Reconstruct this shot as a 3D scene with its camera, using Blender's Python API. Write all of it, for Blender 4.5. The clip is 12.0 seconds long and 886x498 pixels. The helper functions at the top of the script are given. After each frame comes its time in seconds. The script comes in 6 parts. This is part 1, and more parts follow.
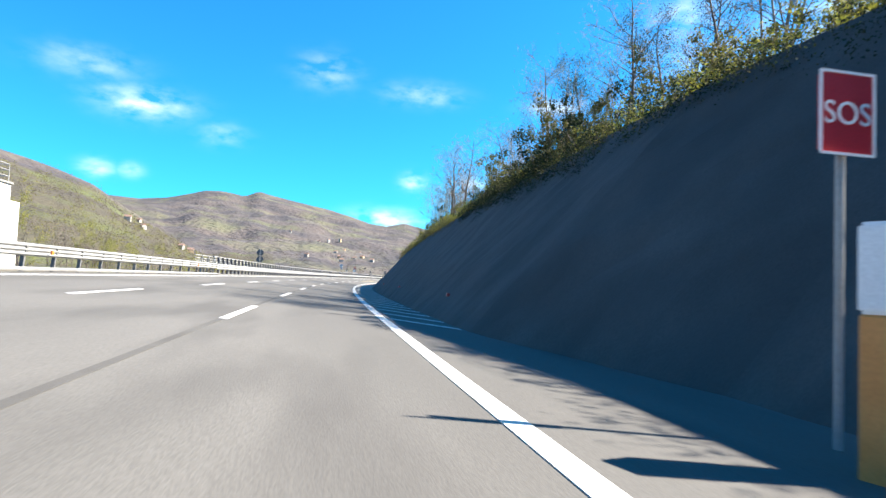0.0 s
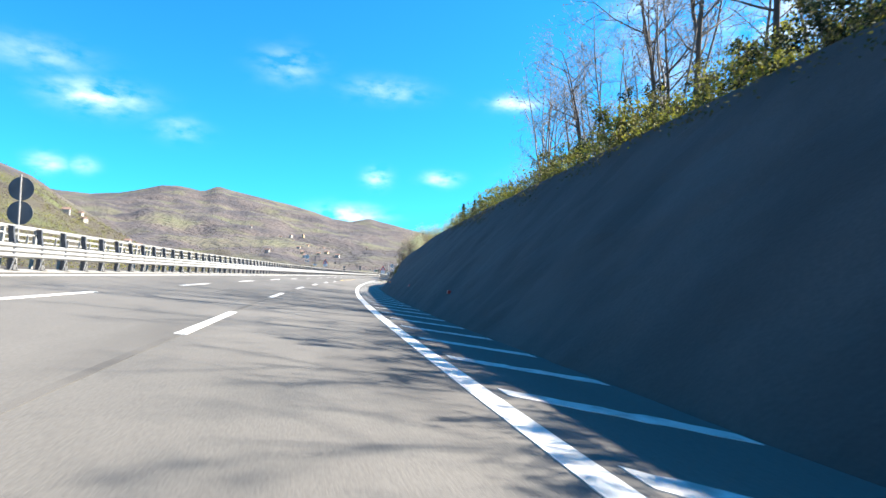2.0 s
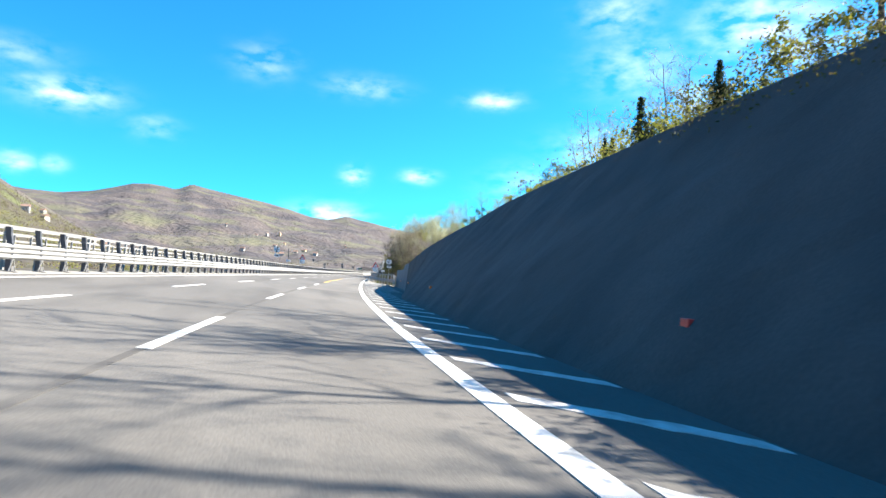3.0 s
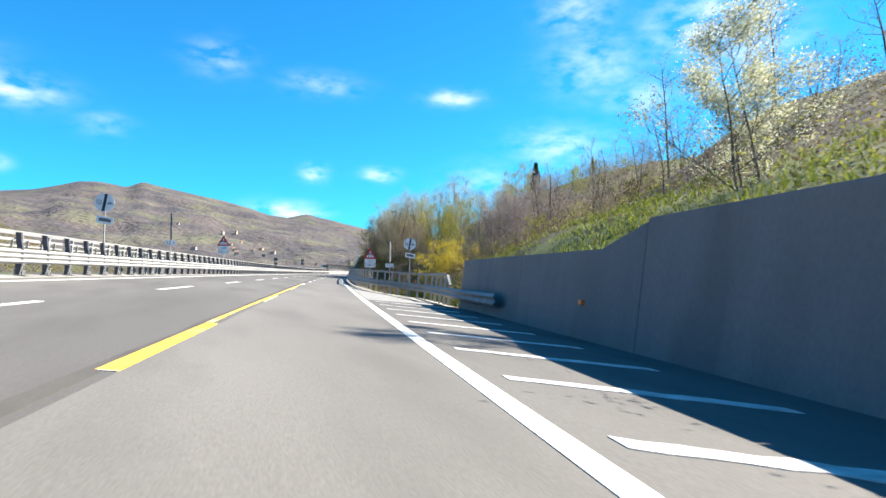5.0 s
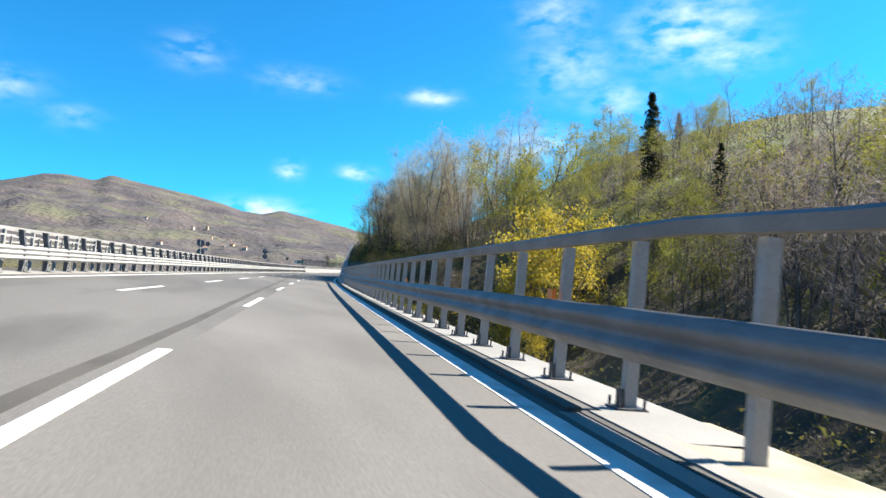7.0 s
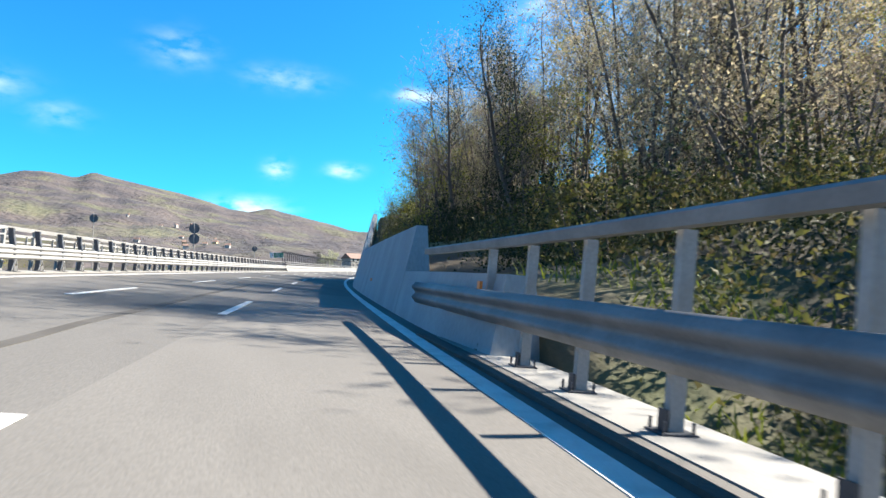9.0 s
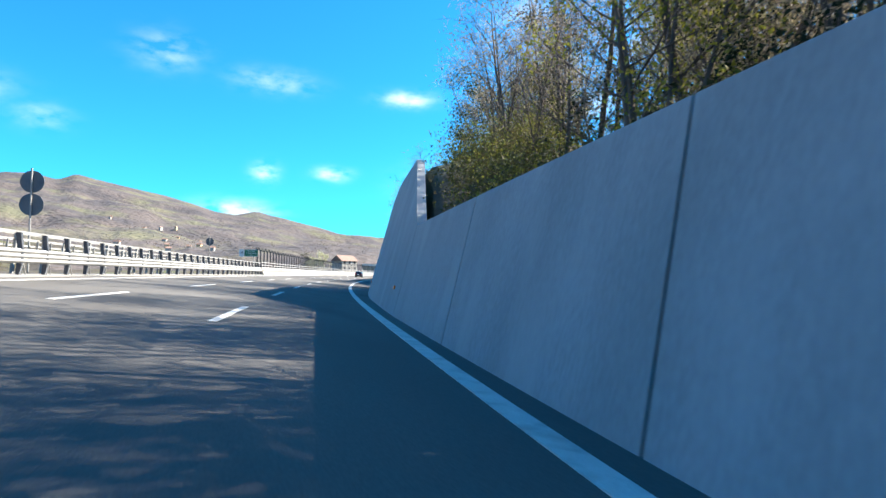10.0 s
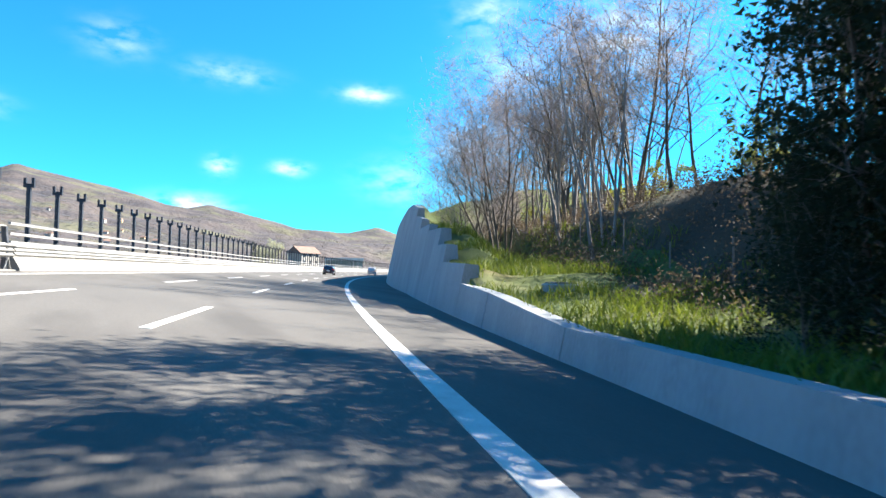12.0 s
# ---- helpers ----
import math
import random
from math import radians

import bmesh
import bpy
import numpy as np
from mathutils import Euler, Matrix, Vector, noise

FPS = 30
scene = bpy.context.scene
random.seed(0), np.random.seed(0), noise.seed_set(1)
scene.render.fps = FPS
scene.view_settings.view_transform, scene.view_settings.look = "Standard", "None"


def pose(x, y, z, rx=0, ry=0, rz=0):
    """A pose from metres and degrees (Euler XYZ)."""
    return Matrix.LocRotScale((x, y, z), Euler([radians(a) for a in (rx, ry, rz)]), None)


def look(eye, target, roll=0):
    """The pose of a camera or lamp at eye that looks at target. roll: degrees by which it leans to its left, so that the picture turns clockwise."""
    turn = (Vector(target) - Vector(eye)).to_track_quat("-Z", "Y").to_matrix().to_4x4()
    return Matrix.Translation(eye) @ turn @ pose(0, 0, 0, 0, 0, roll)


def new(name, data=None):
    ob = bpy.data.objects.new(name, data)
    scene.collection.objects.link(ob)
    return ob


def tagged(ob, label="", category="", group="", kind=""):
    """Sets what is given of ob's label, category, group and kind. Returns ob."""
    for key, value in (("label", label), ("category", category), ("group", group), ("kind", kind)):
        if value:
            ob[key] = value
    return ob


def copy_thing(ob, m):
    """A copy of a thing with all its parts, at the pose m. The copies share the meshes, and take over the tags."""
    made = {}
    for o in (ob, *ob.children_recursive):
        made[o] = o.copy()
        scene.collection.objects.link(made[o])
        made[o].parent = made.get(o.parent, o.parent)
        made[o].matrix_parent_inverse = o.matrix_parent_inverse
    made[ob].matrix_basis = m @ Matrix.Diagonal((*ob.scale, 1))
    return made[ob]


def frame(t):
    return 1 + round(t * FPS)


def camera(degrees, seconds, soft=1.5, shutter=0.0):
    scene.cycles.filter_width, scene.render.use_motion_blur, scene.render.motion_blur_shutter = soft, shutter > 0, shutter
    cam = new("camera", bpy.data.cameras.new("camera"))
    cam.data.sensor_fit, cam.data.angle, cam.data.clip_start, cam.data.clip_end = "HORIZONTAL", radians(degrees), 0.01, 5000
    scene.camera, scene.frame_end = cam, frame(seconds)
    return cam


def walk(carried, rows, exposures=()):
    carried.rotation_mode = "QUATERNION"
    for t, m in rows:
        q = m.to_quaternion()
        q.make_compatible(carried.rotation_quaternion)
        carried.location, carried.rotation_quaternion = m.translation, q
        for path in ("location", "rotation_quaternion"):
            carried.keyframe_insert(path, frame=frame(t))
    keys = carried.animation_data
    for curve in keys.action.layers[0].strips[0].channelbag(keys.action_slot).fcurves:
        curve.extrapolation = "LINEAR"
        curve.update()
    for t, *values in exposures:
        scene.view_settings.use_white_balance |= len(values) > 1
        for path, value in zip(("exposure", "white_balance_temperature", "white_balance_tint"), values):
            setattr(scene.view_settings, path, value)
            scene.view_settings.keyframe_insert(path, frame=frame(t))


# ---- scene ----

# ---------------- plan of the road: s runs along the right edge line, u to the right of it ----------------
BANK = radians(4.8)                 # the carriageway leans to the right, into the bend
LANE = 3.51
EYE_HEIGHT = 1.026
DASH, DASH_STEP, DASH_FIRST, DASH_SHIFT = 5.1, 13.63, 12.28, 2.16
KAPPA = [(-300, 0.0183), (0, 0.0183), (50, 0.0534), (100, 0.0977), (150, 0.0205), (200, 0.0151),
         (250, 0.0246), (300, 0.0592), (350, 0.0756), (420, 0.0727), (900, 0.06)]
S_TAB = np.arange(-300.0, 900.0, 1.0)
_k = np.interp(S_TAB, [a for a, b in KAPPA], [b for a, b in KAPPA])
H_TAB = np.concatenate([[0], np.cumsum((_k[1:] + _k[:-1]) / 2)])
H_TAB = -np.radians(H_TAB - np.interp(0, S_TAB, H_TAB))
_m = (H_TAB[1:] + H_TAB[:-1]) / 2
X_TAB = np.concatenate([[0], np.cumsum(-np.sin(_m))])
Y_TAB = np.concatenate([[0], np.cumsum(np.cos(_m))])
X_TAB -= np.interp(0, S_TAB, X_TAB)
Y_TAB -= np.interp(0, S_TAB, Y_TAB)


def heading(s):
    return float(np.interp(s, S_TAB, H_TAB))


def road(s, u, z=0.0):
    """The place at s along, u to the right and z above the banked carriageway."""
    h = np.interp(s, S_TAB, H_TAB)
    x = np.interp(s, S_TAB, X_TAB) + u * np.cos(h) * math.cos(BANK)
    y = np.interp(s, S_TAB, Y_TAB) + u * np.sin(h) * math.cos(BANK)
    return Vector((float(x), float(y), float(z - u * math.sin(BANK))))


def road_pose(s, u, z=0.0, turn=0.0, lean=True):
    """x to the right, y ahead, z up from the carriageway."""
    m = Matrix.Translation(road(s, u, z)) @ Matrix.Rotation(heading(s), 4, "Z")
    if lean:
        m = m @ Matrix.Rotation(BANK, 4, "Y")
    return m @ Matrix.Rotation(radians(turn), 4, "Z")


# ---------------- camera ----------------
cam = camera(70.8, 12.0, soft=1.5, shutter=0.05)
# seconds, way along the road, distance to the edge line, yaw, pitch, lean
DRIVE = [
    (0.0, -0.01, 1.60, -10.46, 2.93, 2.20), (0.5, 14.25, 1.60, -10.85, 2.78, 1.85),
    (1.0, 28.45, 1.58, -11.48, 2.66, 1.62), (1.5, 42.95, 1.64, -12.45, 2.67, 1.65),
    (2.0, 57.80, 1.69, -13.75, 2.63, 1.65), (2.5, 72.45, 1.70, -14.85, 2.57, 1.62),
    (3.0, 86.70, 1.62, -15.75, 2.48, 1.20), (4.0, 114.60, 1.63, -17.75, 2.36, 0.65),
    (5.0, 142.65, 1.66, -19.30, 2.29, 0.40), (5.5, 156.95, 1.76, -19.87, 2.40, 0.80),
    (6.0, 171.45, 1.83, -20.51, 2.42, 0.95), (6.5, 186.05, 1.95, -21.15, 2.60, 1.45),
    (7.0, 200.75, 1.95, -21.48, 2.25, 0.95), (8.0, 229.80, 1.87, -22.00, 2.10, 0.80),
    (9.0, 258.55, 1.78, -22.53, 2.10, 0.72), (9.5, 272.80, 1.76, -22.92, 2.48, 0.45),
    (10.0, 286.70, 1.70, -23.60, 2.45, 0.75), (10.5, 300.45, 1.62, -24.38, 2.38, 1.08),
    (11.0, 314.80, 1.51, -25.28, 2.42, 1.25), (11.5, 329.30, 1.38, -26.28, 2.30, 1.10),
    (12.0, 343.80, 1.23, -27.37, 2.15, 0.90)]


def drive_row(t, s, e, yaw, pitch, lean):
    eye = road(s, -e) + Vector((0, 0, EYE_HEIGHT))
    a, b = radians(yaw), radians(pitch)
    ahead = Vector((-math.sin(a) * math.cos(b), math.cos(a) * math.cos(b), math.sin(b)))
    return t, look(eye, eye + ahead, lean)


walk(cam, [drive_row(*r) for r in DRIVE], [(0, 2.05), (3.0, 2.10), (4.8, 1.88), (6.0, 1.70), (7.2, 1.71), (8.8, 1.84), (9.6, 2.06), (12, 2.14)])

# ---------------- sky and sun ----------------
SUN_EL = radians(40)
_h = heading(208)
_side = Vector((math.cos(_h), math.sin(_h), 0))
_fore = Vector((-math.sin(_h), math.cos(_h), 0))
TO_SUN = (_side * math.cos(radians(10)) + _fore * math.sin(radians(10))) * math.cos(SUN_EL) + Vector((0, 0, math.sin(SUN_EL)))
sun = new("sun", bpy.data.lights.new("sun", "SUN"))
sun.data.energy, sun.data.angle, sun.data.color = 5.0, radians(0.5), (1.0, 0.93, 0.82)
sun.matrix_world = look(TO_SUN * 300, (0, 0, 0))

world = bpy.data.worlds.new("sky")
scene.world = world
world.use_nodes = True
wn, wl = world.node_tree.nodes, world.node_tree.links
wn.clear()
w_out = wn.new("ShaderNodeOutputWorld")
w_bg = wn.new("ShaderNodeBackground")
w_sky = wn.new("ShaderNodeTexSky")
w_sky.sky_type, w_sky.sun_disc = "NISHITA", False
w_sky.sun_elevation, w_sky.sun_rotation = SUN_EL, math.atan2(TO_SUN.x, TO_SUN.y)
w_sky.air_density, w_sky.dust_density, w_sky.ozone_density = 1.0, 0.3, 2.0
w_tint = wn.new("ShaderNodeMix")
w_tint.data_type, w_tint.blend_type = "RGBA", "MULTIPLY"
w_tint.inputs[0].default_value = 1.0
w_tint.inputs[7].default_value = (0.14, 0.93, 1.40, 1)
wl.new(w_sky.outputs[0], w_tint.inputs[6])
w_last = w_tint.outputs[2]
# small fair-weather clouds: azimuth (left positive), elevation, half width, half height, strength
CLOUDS = [(-7.5, 8.9, 0.9, 0.7, 0.9), (-13.4, 9.0, 1.3, 0.5, 0.8), (-8.1, 16.7, 2.8, 0.8, 0.4), (-20.2, 15.8, 2.0, 0.6, 0.75),
          (0.8, 18.1, 2.2, 1.2, 0.3), (-30.0, 11.6, 3.5, 1.4, 0.5), (-33.0, 18.5, 3.5, 2.4, 0.4), (-43.0, 20.5, 4.5, 2.5, 0.7),
          (-46.5, 18.3, 3.0, 1.2, 0.6), (-37.0, 15.3, 2.4, 1.4, 0.5), (15.8, 13.6, 2.8, 1.0, 0.75), (20.0, 16.0, 3.0, 1.0, 0.3), (9.6, 11.8, 1.6, 0.8, 0.3),
          (-5.0, 5.3, 2.6, 0.8, 1.0), (19.0, 8.0, 1.0, 0.6, 0.7), (16.5, 8.1, 0.8, 0.5, 0.5), (-23.5, 8.2, 3.0, 1.6, 0.35), (-31.5, 22.6, 2.6, 1.6, 0.5)]
w_geo = wn.new("ShaderNodeTexCoord")


def w_math(op, a, b=None, c=None):
    n = wn.new("ShaderNodeMath")
    n.operation = op
    for i, v in enumerate((a, b, c)):
        if v is None:
            continue
        if isinstance(v, (int, float)):
            n.inputs[i].default_value = v
        else:
            wl.new(v, n.inputs[i])
    return n.outputs[0]


w_sep = wn.new("ShaderNodeSeparateXYZ")
wl.new(w_geo.outputs["Generated"], w_sep.inputs[0])
w_az = w_math("MULTIPLY", w_math("ARCTAN2", w_math("MULTIPLY", w_sep.outputs[0], -1.0), w_sep.outputs[1]), 180 / math.pi)
w_el = w_math("MULTIPLY", w_math("ARCSINE", w_sep.outputs[2]), 180 / math.pi)
w_noise = wn.new("ShaderNodeTexNoise")
w_noise.inputs["Scale"].default_value, w_noise.inputs["Detail"].default_value = 26.0, 7.0
w_map = wn.new("ShaderNodeMapping")
w_map.inputs["Scale"].default_value = (1, 1, 2.2)
wl.new(w_geo.outputs["Generated"], w_map.inputs[0])
wl.new(w_map.outputs[0], w_noise.inputs["Vector"])
w_mask = None
for az, el, ww, hh, k in CLOUDS:
    dx = w_math("DIVIDE", w_math("SUBTRACT", w_az, az), ww)
    dy = w_math("DIVIDE", w_math("SUBTRACT", w_el, el), hh)
    d2 = w_math("MULTIPLY_ADD", dx, dx, w_math("MULTIPLY", dy, dy))
    g = w_math("MULTIPLY", w_math("EXPONENT", w_math("MULTIPLY", d2, -0.9)), k)
    w_mask = g if w_mask is None else w_math("MAXIMUM", w_mask, g)
w_puff = wn.new("ShaderNodeMapRange")
w_puff.inputs[1].default_value, w_puff.inputs[2].default_value = 0.34, 0.72
wl.new(w_noise.outputs[0], w_puff.inputs[0])
w_amount = w_math("MINIMUM", w_math("MULTIPLY", w_math("MULTIPLY", w_mask, w_puff.outputs[0]), 1.15), 0.9)
w_cloud = wn.new("ShaderNodeMix")
w_cloud.data_type = "RGBA"
w_cloud.inputs[7].default_value = (7.5, 8.6, 9.0, 1)
wl.new(w_amount, w_cloud.inputs[0])
wl.new(w_last, w_cloud.inputs[6])
wl.new(w_cloud.outputs[2], w_bg.inputs[0])
w_bg.inputs[1].default_value = 0.05
wl.new(w_bg.outputs[0], w_out.inputs[0])


# ---------------- materials ----------------
def material(name, a, b, scale=1.0, fine=30.0, rough=0.8, metal=0.0, bump=0.2, depth=0.02, spread=(0.35, 0.65), stain=None, stain_scale=0.3, stain_amount=0.5,
             stretch=(1, 1, 1), coat=0.0, gloss=0.5):
    """Two colours mixed by coarse and fine noise, optional stains, fine relief."""
    m = bpy.data.materials.new(name)
    m.use_nodes = True
    n, l = m.node_tree.nodes, m.node_tree.links
    p = n["Principled BSDF"]
    p.inputs["Roughness"].default_value, p.inputs["Metallic"].default_value = rough, metal
    p.inputs["Coat Weight"].default_value, p.inputs["Specular IOR Level"].default_value = coat, gloss
    geo = n.new("ShaderNodeTexCoord")
    mp = n.new("ShaderNodeMapping")
    mp.inputs["Scale"].default_value = stretch
    l.new(geo.outputs["Object"], mp.inputs[0])

    def tex(sc, detail=5.0):
        t = n.new("ShaderNodeTexNoise")
        t.inputs["Scale"].default_value, t.inputs["Detail"].default_value = sc, detail
        l.new(mp.outputs[0], t.inputs["Vector"])
        return t.outputs[0]

    def mix(f, c1, c2, mode="MIX"):
        x = n.new("ShaderNodeMix")
        x.data_type, x.blend_type = "RGBA", mode
        for i, v in ((0, f), (6, c1), (7, c2)):
            if isinstance(v, (tuple, list)):
                x.inputs[i].default_value = (*v, 1)
            elif isinstance(v, (int, float)):
                x.inputs[i].default_value = v
            else:
                l.new(v, x.inputs[i])
        return x.outputs[2]

    def band(v, lo, hi, to0=0.0, to1=1.0):
        r = n.new("ShaderNodeMapRange")
        r.inputs[1].default_value, r.inputs[2].default_value = lo, hi
        r.inputs[3].default_value, r.inputs[4].default_value = to0, to1
        l.new(v, r.inputs[0])
        return r.outputs[0]

    coarse, small = tex(scale), tex(fine, 3.0)
    col = mix(band(coarse, *spread), a, b)
    col = mix(band(small, 0.3, 0.7, 0.0, 0.35), col, tuple(0.55 * v for v in a))
    if stain is not None:
        col = mix(band(tex(stain_scale, 6.0), 0.5, 0.68, 0.0, stain_amount), col, stain)
    l.new(col, p.inputs["Base Color"])
    if bump:
        bp = n.new("ShaderNodeBump")
        bp.inputs["Strength"].default_value, bp.inputs["Distance"].default_value = bump, depth
        l.new(small, bp.inputs["Height"])
        l.new(bp.outputs[0], p.inputs["Normal"])
    return m


M_ASPHALT = material("asphalt", (0.110, 0.104, 0.096), (0.152, 0.143, 0.131), 0.25, 60, 0.85, bump=0.35, depth=0.008, stain=(0.078, 0.073, 0.068), stain_scale=0.6, stain_amount=0.7, stretch=(1, 0.2, 1), gloss=0.15)
M_NEW_ASPHALT = material("paler_resurfaced_asphalt", (0.134, 0.126, 0.115), (0.176, 0.165, 0.150), 0.3, 60, 0.85, bump=0.3, depth=0.006, stain=(0.10, 0.094, 0.086), stain_scale=0.7, stain_amount=0.5, stretch=(1, 0.25, 1), gloss=0.15)
M_SEAM = material("old_asphalt_seam", (0.066, 0.061, 0.054), (0.098, 0.09, 0.08), 0.6, 60, 0.85, bump=0.3, depth=0.006, gloss=0.15)
M_FAINT_SEAM = material("worn_asphalt_joint", (0.084, 0.079, 0.073), (0.118, 0.111, 0.102), 0.6, 60, 0.85, bump=0.3, depth=0.006, gloss=0.15)
M_APRON = material("pale_concrete_apron", (0.215, 0.207, 0.19), (0.275, 0.265, 0.245), 0.5, 40, 0.85, bump=0.3, depth=0.006, stain=(0.15, 0.145, 0.13), stain_scale=0.8)
M_PAINT = material("white_road_paint", (0.58, 0.57, 0.54), (0.68, 0.67, 0.64), 1.5, 60, 0.6, bump=0.2, depth=0.004, stain=(0.30, 0.29, 0.27), stain_scale=2.6, stain_amount=0.6, gloss=0.2)
M_YELLOW = material("worn_yellow_paint", (0.72, 0.42, 0.03), (0.80, 0.52, 0.06), 1.5, 60, 0.6, bump=0.2, depth=0.004, stain=(0.64, 0.58, 0.40), stain_scale=1.1, stain_amount=0.5)
M_STEEL = material("galvanised_steel", (0.135, 0.133, 0.13), (0.20, 0.196, 0.19), 1.2, 25, 0.55, metal=0.1, bump=0.06, depth=0.004, stain=(0.26, 0.26, 0.26), stain_scale=1.5, stain_amount=0.4)
M_STEEL_PALE = material("weathered_pale_steel", (0.28, 0.276, 0.265), (0.36, 0.355, 0.34), 1.0, 20, 0.55, metal=0.1, bump=0.05, depth=0.004, stain=(0.19, 0.175, 0.155), stain_scale=1.2, stain_amount=0.4)
# Paler than the beam steel: light on the posts put into the colour.
M_POST = material("weathered_lit_zinc_post", (0.27, 0.265, 0.255), (0.36, 0.355, 0.34), 1.5, 25, 0.6, metal=0.1, bump=0.06, depth=0.004, stain=(0.20, 0.185, 0.165), stain_scale=2.0, stain_amount=0.5)
M_DARK_STEEL = material("dark_painted_steel", (0.03, 0.035, 0.045), (0.06, 0.065, 0.075), 2.0, 30, 0.5, metal=0.2, bump=0.05, depth=0.003)
M_CONCRETE = material("smooth_grey_concrete", (0.28, 0.297, 0.303), (0.35, 0.367, 0.375), 0.5, 18, 0.85, bump=0.15, depth=0.006, stain=(0.39, 0.40, 0.40), stain_scale=0.8, stain_amount=0.55, stretch=(1, 1, 0.4))
# Darker than plain concrete: the slope's shade is put into the colour.
M_OLD_WALL = material("shade_dark_concrete", (0.050, 0.045, 0.040), (0.085, 0.076, 0.068), 0.4, 20, 0.9, bump=0.5, depth=0.03, stain=(0.04, 0.041, 0.04), stain_scale=0.35, stain_amount=0.6, stretch=(1, 1, 0.35))
M_SOIL = material("leaf_littered_soil", (0.052, 0.038, 0.025), (0.092, 0.072, 0.042), 0.25, 8, 0.95, bump=0.35, depth=0.06, stain=(0.075, 0.10, 0.024), stain_scale=0.12, stain_amount=0.8)
M_MEADOW = material("spring_grass", (0.055, 0.085, 0.015), (0.11, 0.135, 0.024), 0.3, 10, 0.95, bump=0.5, depth=0.1, stain=(0.16, 0.12, 0.05), stain_scale=0.25, stain_amount=0.6)
M_GREY_WALL = material("weathered_grey_concrete", (0.16, 0.155, 0.15), (0.22, 0.215, 0.21), 0.5, 25, 0.9, bump=0.4, depth=0.02, stain=(0.09, 0.09, 0.085), stain_scale=0.5, stain_amount=0.6, stretch=(1, 1, 0.35))


# ---------------- building helpers ----------------
def mesh_object(name, verts, faces, mat, parent=None, label="", smooth=False):
    me = bpy.data.meshes.new(name)
    me.from_pydata([tuple(v) for v in verts], [], faces)
    me.materials.append(mat)
    if smooth:
        me.polygons.foreach_set("use_smooth", [True] * len(me.polygons))
    ob = new(name, me)
    if parent is not None:
        ob.parent = parent
    if label:
        ob["label"] = label
    return ob


def part(name, bm, mat, parent=None, label="", smooth=False):
    me = bpy.data.meshes.new(name)
    bm.normal_update()
    bm.to_mesh(me)
    bm.free()
    me.materials.append(mat)
    if smooth:
        me.polygons.foreach_set("use_smooth", [True] * len(me.polygons))
    ob = new(name, me)
    if parent is not None:
        ob.parent = parent
    if label:
        ob["label"] = label
    return ob


def thing(name, m, label, category, group="", kind=""):
    ob = new(name)
    ob.matrix_world = m
    return tagged(ob, label, category, group, kind)


def box(bm, x0, x1, y0, y1, z0, z1, m=None):
    vs = [bm.verts.new((x, y, z)) for z in (z0, z1) for x, y in ((x0, y0), (x1, y0), (x1, y1), (x0, y1))]
    for f in ((3, 2, 1, 0), (4, 5, 6, 7), (0, 1, 5, 4), (1, 2, 6, 5), (2, 3, 7, 6), (3, 0, 4, 7)):
        bm.faces.new([vs[i] for i in f])
    if m is not None:
        for v in vs:
            v.co = m @ v.co
    return vs


def rod(bm, p, q, r0, r1=None, n=8, caps=True):
    """A tapered round bar from p to q."""
    p, q = Vector(p), Vector(q)
    r1 = r0 if r1 is None else r1
    d = (q - p).normalized()
    a = d.orthogonal().normalized()
    b = d.cross(a)
    rings = []
    for c, r in ((p, r0), (q, r1)):
        rings.append([bm.verts.new(c + (a * math.cos(2 * math.pi * i / n) + b * math.sin(2 * math.pi * i / n)) * r) for i in range(n)])
    for i in range(n):
        j = (i + 1) % n
        bm.faces.new((rings[0][i], rings[0][j], rings[1][j], rings[1][i]))
    if caps:
        bm.faces.new(rings[0][::-1])
        bm.faces.new(rings[1])


def sweep(name, profile, s_list, mat, parent=None, closed=True, label="", smooth=False, shift=None):
    """Carry a profile of (u, z) along the road. shift(s) gives an offset in u and z."""
    verts, faces, n = [], [], len(profile)
    for s in s_list:
        du, dz = shift(s) if shift else (0, 0)
        verts += [road(s, u + du, z + dz) for u, z in profile]
    m = n if closed else n - 1
    for i in range(len(s_list) - 1):
        for j in range(m):
            k = (j + 1) % n
            faces.append((i * n + j, i * n + k, (i + 1) * n + k, (i + 1) * n + j))
    if closed:
        faces.append(tuple(range(n)))
        faces.append(tuple(range(len(verts) - 1, len(verts) - n - 1, -1)))
    return mesh_object(name, verts, faces, mat, parent, label, smooth)


def steps(a, b, d):
    return list(np.linspace(a, b, max(2, int(round((b - a) / d)) + 1)))


# ---------------- ground: one sheet out to the mountains ----------------
CENTRE = road(170, -4)
SKYLINE = [(-180, 7), (-120, 9), (-90, 10), (-70, 9), (-50, 7), (-40, 6), (-30, 4.2), (-24, 2.6), (-22.5, 3.1), (-20.4, 3.9), (-17.9, 3.3), (-13.9, 3.4), (-12, 4.0), (-9, 4.75),
           (-7.3, 5.05), (-6.4, 5.3), (-4.6, 4.85), (-3.1, 5.05), (-1.5, 5.6), (1.1, 6.25), (3.2, 6.7), (5.1, 7.05), (6.3, 7.3), (7.2, 7.5), (8.4, 6.95), (9.4, 7.15), (10.4, 7.3), (11.8, 7.2),
           (13, 6.85), (15, 6.3), (17, 6.05), (19.4, 6.1), (24, 6.8), (40, 8), (80, 8), (180, 7)]
